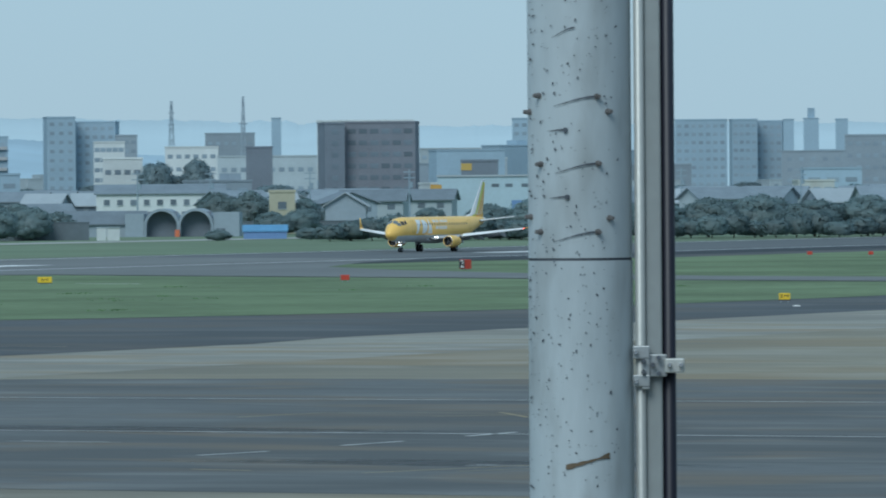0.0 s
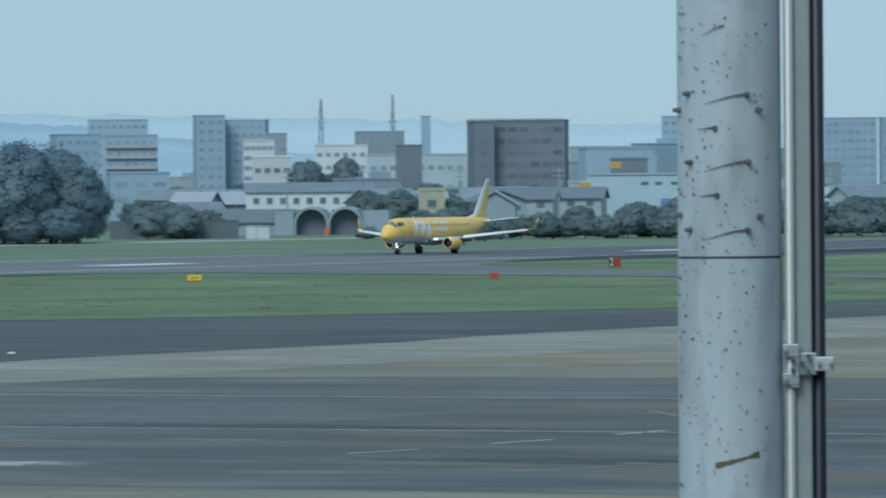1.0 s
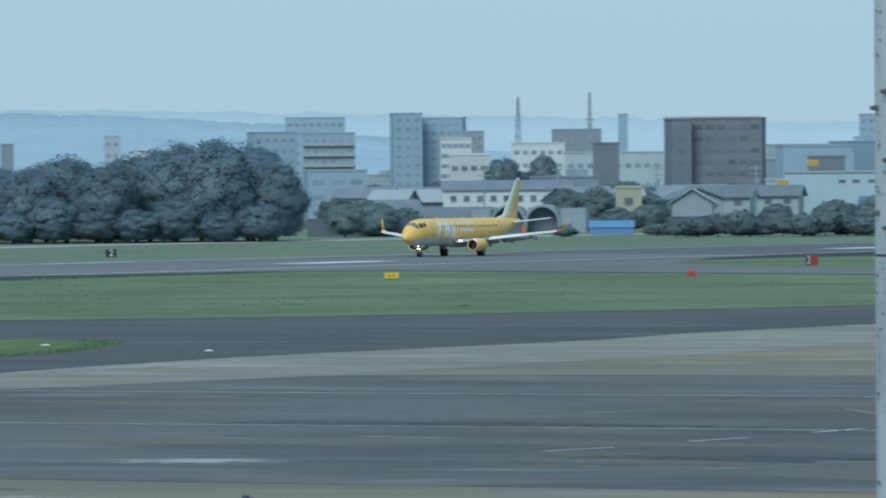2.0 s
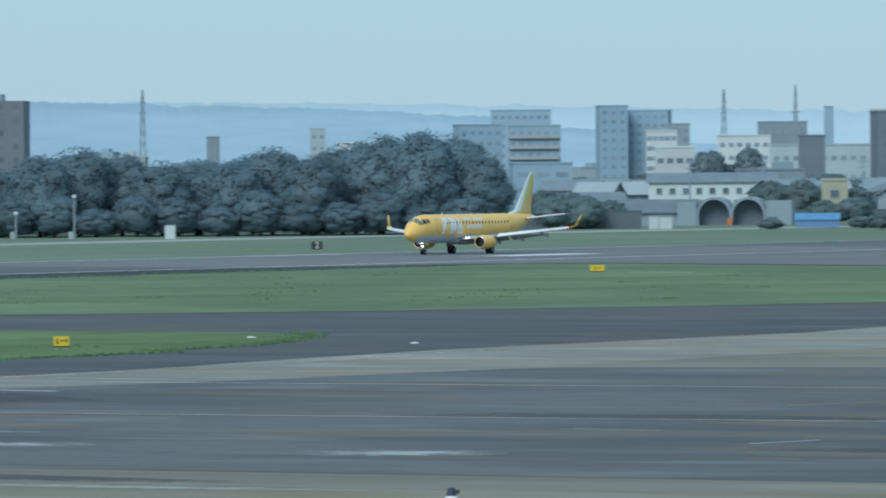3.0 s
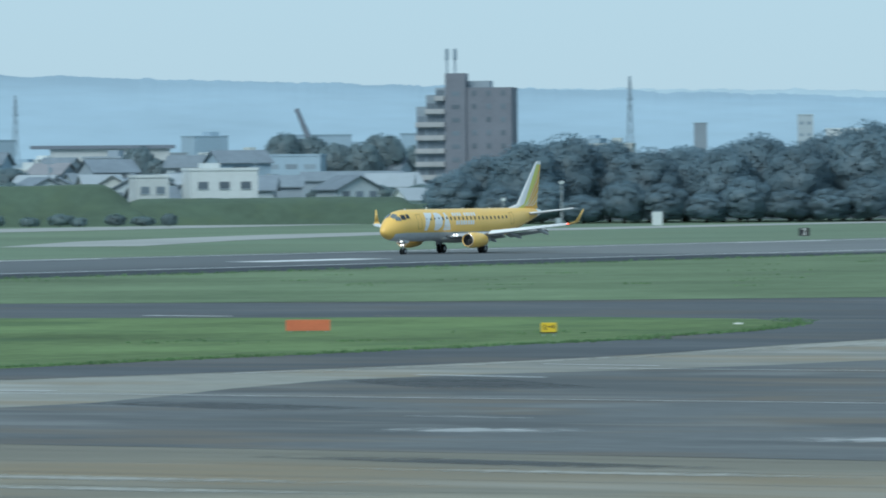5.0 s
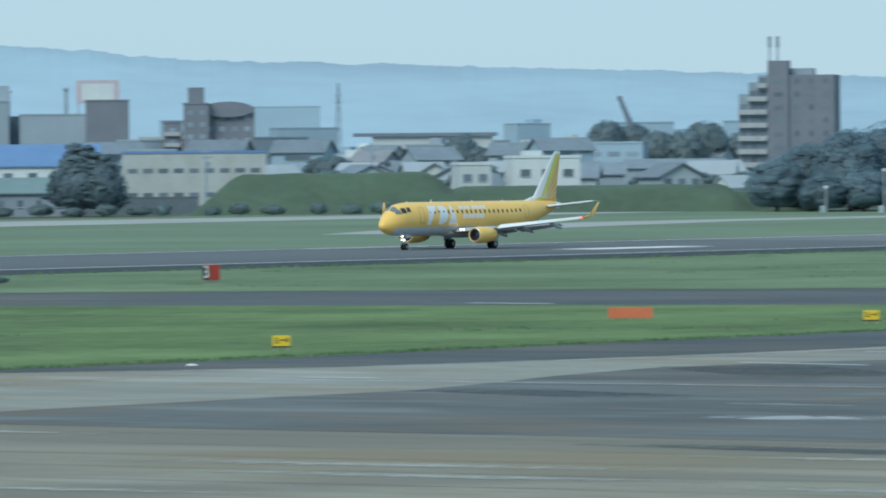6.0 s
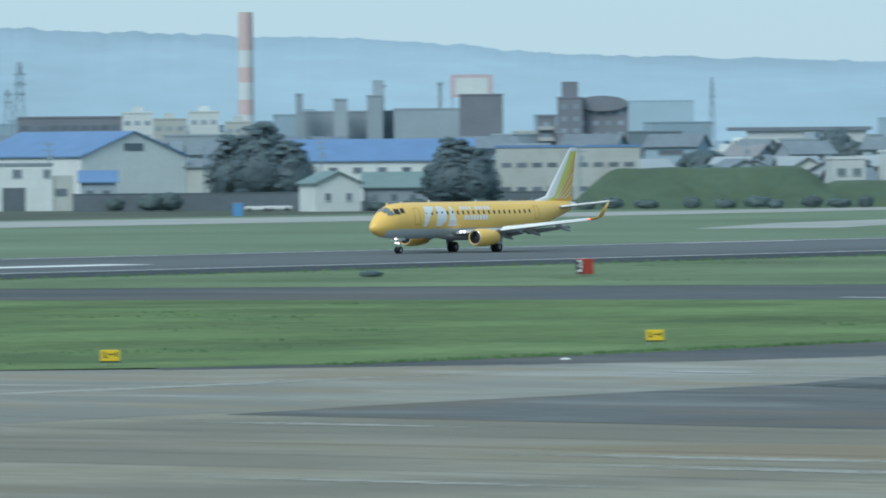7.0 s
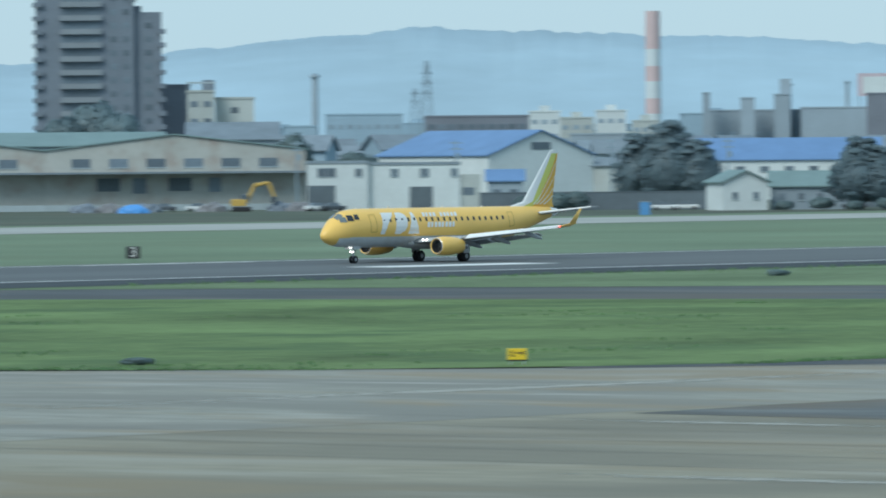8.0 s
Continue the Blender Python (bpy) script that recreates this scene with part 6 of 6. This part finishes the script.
settle(protos, 226, 1460, 2500, (0, 0, 30, -30, 90, 15), lanes=((62.3, 62.95, 1560), (65.0, 65.75, 1620)))
settle([copy_thing(h, pose(0, 0, 0)) for h in protos[1:4]], 42, 1425, 1720, (0, 20, -20, 90), 52.9, 56.9)
settle([copy_thing(h, pose(0, 0, 0)) for h in protos[5:8]], 46, 1440, 1800, (0, 20, -20, 90), 61.6, 69.2, ((62.3, 62.95, 1560), (65.0, 65.75, 1620)))
tall = [gabled("town_house", pose(0, 0, 0), w, 9, e, e + 2.6, wall, roof, "three-storey town house with a dark roof", "house", k != 2, 3, 1, w * 0.5, 1.1, "town houses", 0.7)
        for k, (w, e, wall, roof) in enumerate(((11, 8.6, WALLGREY, ROOFDARK), (9, 9.6, WALLPALE, ROOFGREY), (12, 8.0, WALLGREY, ROOFBROWN), (13, 10.6, WALLBLUE, ROOFDARK)))]
settle(tall, 16, 1490, 1900, (0, 20, -20, 60), 47.55, 49.0)
settle([copy_thing(h, pose(0, 0, 0)) for h in tall], 28, 1620, 2100, (0, 20, -20, 60), 50.0, 57.0)
settle(flats, 56, 2150, 3900, (0, 10, -10, 25), lanes=((62.0, 63.35, 2450), (61.0, 61.7, 2620), (66.7, 68.3, 2400)))

far = []
for i in range(8):
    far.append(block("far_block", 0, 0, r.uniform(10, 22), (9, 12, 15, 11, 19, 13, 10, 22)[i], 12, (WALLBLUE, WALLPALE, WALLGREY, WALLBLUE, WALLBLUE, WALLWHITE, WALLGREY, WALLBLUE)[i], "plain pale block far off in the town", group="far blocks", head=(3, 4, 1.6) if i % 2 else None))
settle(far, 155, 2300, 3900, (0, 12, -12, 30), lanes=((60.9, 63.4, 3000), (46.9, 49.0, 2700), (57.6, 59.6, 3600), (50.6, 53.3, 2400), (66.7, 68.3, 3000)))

belt = []
for i in range(8):
    w, h = r.uniform(8, 15), (8, 10, 12, 9, 14, 11, 9, 12)[i]
    belt.append(block("town_block", 0, 0, w, h, 12, (WALLPALE, WALLGREY, WALLBLUE, WALLWHITE, WALLGREY, WALLPALE, WALLCREAM, WALLGREY)[i], "low block in the crowded town", 0, 3, 3, group="town blocks", head=(w * .25, 3, 1.6) if i % 2 else None, pw=w / 5, ph=1.2))
settle(belt, 60, 1800, 2450, (0, 0, 12, -12, 25), lanes=((62.3, 63.35, 2450), (64.0, 64.85, 2020), (66.6, 67.6, 2450)))


def utility_pole(d, b, h):
    ob = thing("utility_pole", spot(d, b), "grey concrete utility pole with cross-arms", "pole", "utility poles")
    bm = bmesh.new()
    rod(bm, (0, 0, 0), (0, 0, h), 0.2, 0.13, 10)
    part("pole", bm, STEELFAR, ob)
    for z in (h - 0.5, h - 1.6):
        part("cross_arm", boxes((-1.1, 1.1, -0.08, 0.08, z - .1, z + .1)), STEELFAR, ob)
    bm = bmesh.new()
    rod(bm, (0.4, 0, h - 3.4), (0.4, 0, h - 2.4), 0.3, 0.3, 10)
    part("transformer", bm, STEELFAR, ob)


for d, b, h in ((1385, 48.95, 12), (1330, 50.12, 12), (1405, 51.0, 12), (1400, 52.95, 11), (1500, 54.2, 12), (1440, 55.75, 11), (1420, 62.7, 12), (1480, 63.25, 12), (1500, 64.0, 12), (1450, 64.75, 12), (1520, 66.8, 12), (1490, 67.7, 12), (1320, 47.75, 12)):
    utility_pole(d, b, h)


# ---- signs, boards and lights on the airfield
def taxi_sign(x, y, label, w=0.95, h=0.62, legs=True):
    """A yellow taxiway sign on short legs, with dark bars for its letters."""
    ob = thing("taxiway_sign", spot(x, y, 4, 0.05), label, "sign", "taxiway signs")
    part("panel", bevelled(boxes((-w / 2, w / 2, -0.09, 0.09, 0.22, 0.22 + h)), 0.02), SIGNYELLOW, ob, "yellow sign panel")
    part("frame", boxes((-w / 2 - .03, w / 2 + .03, -0.07, 0.07, 0.16, 0.218)), SIGNBLACK, ob)
    for k, (x0, x1, z0, z1) in enumerate(((-.28, -.12, .36, .42), (-.28, -.2, .42, .64), (-.06, .08, .48, .56), (.1, .3, .5, .54), (.22, .3, .42, .62))):
        part("letter_bar", boxes((x0, x1, -0.102, -0.0905, z0, z1)), SIGNBLACK, ob)
    for s in (-1, 1):
        part("leg", boxes((s * w * .35 - .03, s * w * .35 + .03, -0.03, 0.03, 0, 0.16)), GALV, ob)
    return ob


for x, y, w, h in ((582, 67.57, 0.85, .5), (718, 61.997, 1.35, .55), (415, 57.955, .84, .52), (367, 53.507, .84, .52), (338, 49.399, .84, .5)):
    taxi_sign(x, y, "small yellow taxiway sign with black marks on the grass", w, h)


def marker_box(dist, bearing, size, colour, label, digit="", turned=0.0, side=None):
    """A box sign on legs with a figure on one face, as runway distance markers are."""
    w, d, h = size
    ob = thing("distance_marker", spot(dist, bearing, turned, 0.05), label, "sign", "distance markers")
    part("box", bevelled(boxes((-w / 2, w / 2, -d / 2, d / 2, 0.15, 0.15 + h)), 0.03), colour, ob)
    for s in (-w * 0.35, w * 0.35):
        part("leg", boxes((s - .04, s + .04, -0.04, 0.04, 0, 0.15)), GALV, ob)
    if side:
        part("face_panel", boxes((-w * .46, w * .46, -d / 2 - 0.012, -d / 2 - 0.002, 0.2, 0.1 + h)), side, ob, "black face panel")
    if digit:
        cu = bpy.data.curves.new("figure", "FONT")
        cu.body, cu.size, cu.align_x, cu.align_y, cu.extrude = digit, h * 1.15, "CENTER", "CENTER", 0.004
        tmp = bpy.data.objects.new("figure", cu)
        me = bpy.data.meshes.new_from_object(tmp)
        bpy.data.objects.remove(tmp)
        me.materials.append(SIGNWHITE)
        f = part("figure", me, None, ob, "white figure")
        f.matrix_basis = pose(0, -d / 2 - 0.018, 0.15 + h / 2, 90, 0, 0)
    return ob


marker_box(811, 65.166, (0.95, 0.9, 1.0), SIGNRED, "red runway marker box with a white two on its black face", "2", -46, SIGNBLACK)
marker_box(571, 52.983, (0.9, 0.95, 1.15), SIGNRED, "red runway marker box with a white three on its black face", "3", -50, SIGNBLACK)
marker_box(957, 59.885, (1.35, 0.4, 1.0), SIGNBLACK, "black distance marker with a white two", "2", 8)
marker_box(690, 46.51, (1.25, 0.4, 1.1), SIGNBLACK, "black distance marker with a white three", "3", 8)
marker_box(725, 64.258, (0.8, 0.4, 0.5), SIGNRED, "low red marker box on the grass", "", 10)
marker_box(937, 67.762, (0.6, 0.3, 0.4), SIGNRED, "small red marker box beside the runway", "", 10)
marker_box(932, 68.221, (0.6, 0.3, 0.4), SIGNRED, "small red marker box beside the runway", "", 10)
ob = thing("warning_board", spot(429, 56.14, 0, 0.05), "wide orange barrier board standing in the grass", "barrier")
part("board", bevelled(boxes((-1.25, 1.25, -0.04, 0.04, 0.1, 0.72)), 0.015), ORANGE, ob)
for s in (-1.0, 0, 1.0):
    part("leg", boxes((s - .03, s + .03, 0.045, 0.1, 0, 0.7)), GALV, ob)
for x, y, w in ((424.5, 60.615, .5), (342.6, 52.83, .5), (443, 59.385, .6), (565, 67.66, .6)):
    ob = thing("edge_light", spot(x, y, 0, 0.03), "low white taxiway edge light block", "light", "edge lights")
    bm = boxes((-w * .45, w * .45, -w * .45, w * .45, 0, 0.07))
    bevelled(bm, 0.025)
    part("base", bm, SIGNWHITE, ob)
    bm = bmesh.new()
    rod(bm, (0, 0, .07), (0, 0, .1), .1, .07, 12)
    part("lens", bm, SIGNWHITE, ob)
ob = thing("apron_cone", spot(218.5, 60.884, 0, 0.02), "dark blue marker with a white base on the apron", "marker")
bm = bmesh.new()
rod(bm, (0, 0, 0.18), (0.0, 0, 0.42), 0.15, 0.10, 16)
part("top", bm, surface("navy_plastic", (0.03, 0.045, 0.085), 0.5, 0.1, 1.0, 8.0, 0.0), ob, "dark blue top")
bm = bmesh.new()
rod(bm, (0, 0, 0), (0, 0, 0.18), 0.22, 0.17, 16)
part("base", bm, SIGNWHITE, ob, "white base")
part("flap", bevelled(boxes((0.08, 0.24, -0.03, 0.03, 0.24, 0.36)), 0.01), surface("dark_flap", (0.05, 0.055, 0.065), 0.5, 0.1, 1.0, 8.0, 0.0), ob)

# masts, cabinets and small things beyond the runway
for b, h, d in ((58.06, 6.4, 1180), (57.62, 3.8, 1190)):
    ob = thing("field_mast", spot(d, b), "slim pale mast with a box at its head", "mast")
    bm = bmesh.new()
    rod(bm, (0, 0, 0), (0, 0, h), 0.16, 0.12, 10)
    part("pole", bm, GALV, ob)
    part("head", boxes((-0.3, 0.3, -0.2, 0.2, h, h + 0.45)), WALLWHITE, ob)
    part("cabinet", boxes((-0.9, -0.2, -0.3, 0.3, 0, 1.1)), WALLPALE, ob)
for d, b, w, h in ((1160, 58.78, 1.6, 2.1), (1150, 50.37, 1.5, 2.0)):
    ob = thing("cabinet", spot(d, b), "pale equipment cabinet on the far grass", "cabinet")
    part("body", bevelled(boxes((-w / 2, w / 2, 0, 1.0, 0, h)), 0.03), WALLWHITE if b > 55 else surface("blue_panel", (0.10, 0.28, 0.55), 0.6, 0.1, 0.5, 3.0, 0.0), ob)
    part("roof", boxes((-w / 2 - .06, w / 2 + .06, -.06, 1.06, h, h + .08)), WALLGREY, ob)


def car(d, b, turn, paint, label):
    """A parked car, small in the distance: body, cabin glass and wheels."""
    ob = thing("parked_car", spot(d, b, turn), label, "car", "parked cars")
    bm = boxes((-2.1, 2.1, -0.85, 0.85, 0.3, 0.9))
    part("body", bevelled(bm, 0.12), paint, ob)
    bm = bmesh.new()
    bm_box(bm, -1.2, 1.1, -0.75, 0.75, 0.9, 1.42)
    for v in bm.verts:
        if v.co.z > 1.2:
            v.co.x *= 0.72
            v.co.y *= 0.88
    part("cabin", bm, PANE, ob, "dark glazed cabin")
    for x in (-1.35, 1.35):
        for y in (-0.8, 0.8):
            bm = bmesh.new()
            rod(bm, (x, y - .1, .32), (x, y + .1, .32), .32, .32, 14)
            part("wheel", bm, TYRE, ob)


CARWHITE = surface("white_car_paint", (0.7, 0.72, 0.72), 0.35, 0.05, 1.0, 5.0, 0.0)
CARDARK = surface("dark_car_paint", (0.08, 0.095, 0.11), 0.35, 0.1, 1.0, 5.0, 0.0)
for d, b, tn, p in ((1240, 50.52, 0, CARWHITE), (1246, 50.68, 0, CARWHITE), (1300, 47.0, 5, CARWHITE), (1285, 48.02, 20, CARDARK), (1286, 47.9, 20, CARWHITE), (1236, 51.95, 0, CARDARK), (1300, 46.75, 0, CARDARK), (1250, 53.0, 0, CARWHITE)):
    car(d, b, tn, p, "white parked car by the works" if p is CARWHITE else "dark parked car by the works")


def excavator():
    ob = thing("excavator", spot(1290, 47.33), "yellow excavator with its arm raised", "excavator")
    paint = surface("digger_yellow", (0.55, 0.36, 0.09), 0.5, 0.1, 0.8, 4.0, 0.0)
    for y in (-1.0, 1.0):
        part("track", bevelled(boxes((-1.7, 1.7, y - .3, y + .3, 0, 0.8)), 0.2), TYRE, ob)
    part("body", bevelled(boxes((-1.8, 0.9, -1.2, 1.2, 0.9, 2.1)), 0.12), paint, ob)
    part("cab", bevelled(boxes((-0.1, 1.1, -1.15, -0.1, 1.2, 2.9)), 0.08), PANE, ob)
    bm = bmesh.new()
    for a, b in (((0.9, 0, 1.6), (2.2, 0, 4.4)), ((2.2, 0, 4.4), (4.6, 0, 4.9)), ((4.6, 0, 4.9), (5.6, 0, 2.4))):
        rod(bm, a, b, .34, .26, 6)
    part("arm", bm, paint, ob)
    part("bucket", bevelled(boxes((5.0, 6.0, -.5, .5, 1.5, 2.5)), 0.1), CARDARK, ob)


excavator()
ob = thing("tarpaulin_heap", spot(1270, 46.52), "heap under a bright blue tarpaulin", "tarpaulin")
bm = bmesh.new()
bmesh.ops.create_icosphere(bm, subdivisions=3, radius=1, matrix=Matrix.Diagonal((2.6, 1.6, 1.5, 1)))
for v in bm.verts:
    v.co *= 1 + 0.15 * noise.noise(v.co * 1.3)
    v.co.z = max(v.co.z, 0)
part("cover", bm, surface("bright_blue_tarpaulin", (0.10, 0.32, 0.72), 0.5, 0.12, 0.6, 3.0, 0.1), ob)
for i, (d, b) in enumerate(((1290, 46.15), (1288, 46.35), (1292, 46.62), (1295, 47.1), (1291, 47.62), (1288, 47.78))):
    ob = thing("rubble_heap", spot(d, b), "dark heap of scrap by the warehouse", "heap", "scrap heaps")
    bm = bmesh.new()
    bmesh.ops.create_icosphere(bm, subdivisions=3, radius=1, matrix=Matrix.Diagonal((2.6, 1.4, 1.5, 1)))
    for v in bm.verts:
        v.co *= 1 + 0.4 * noise.noise(v.co * 1.1 + Vector((i, 0, 0)))
        v.co.z = max(v.co.z, 0)
    part("heap", bm, (WALLSLATE, ROOFBROWN)[i % 2], ob)


# ---- what moves
def motions():
    rows = []
    for i in range(17):
        t = i * 0.5
        rows.append((t, pose(922.50 - 44.879 * t - 1.2473 * t * t + 0.00406 * t ** 3, 438.4, 0.06)))
    walk(airliner, rows)


motions()
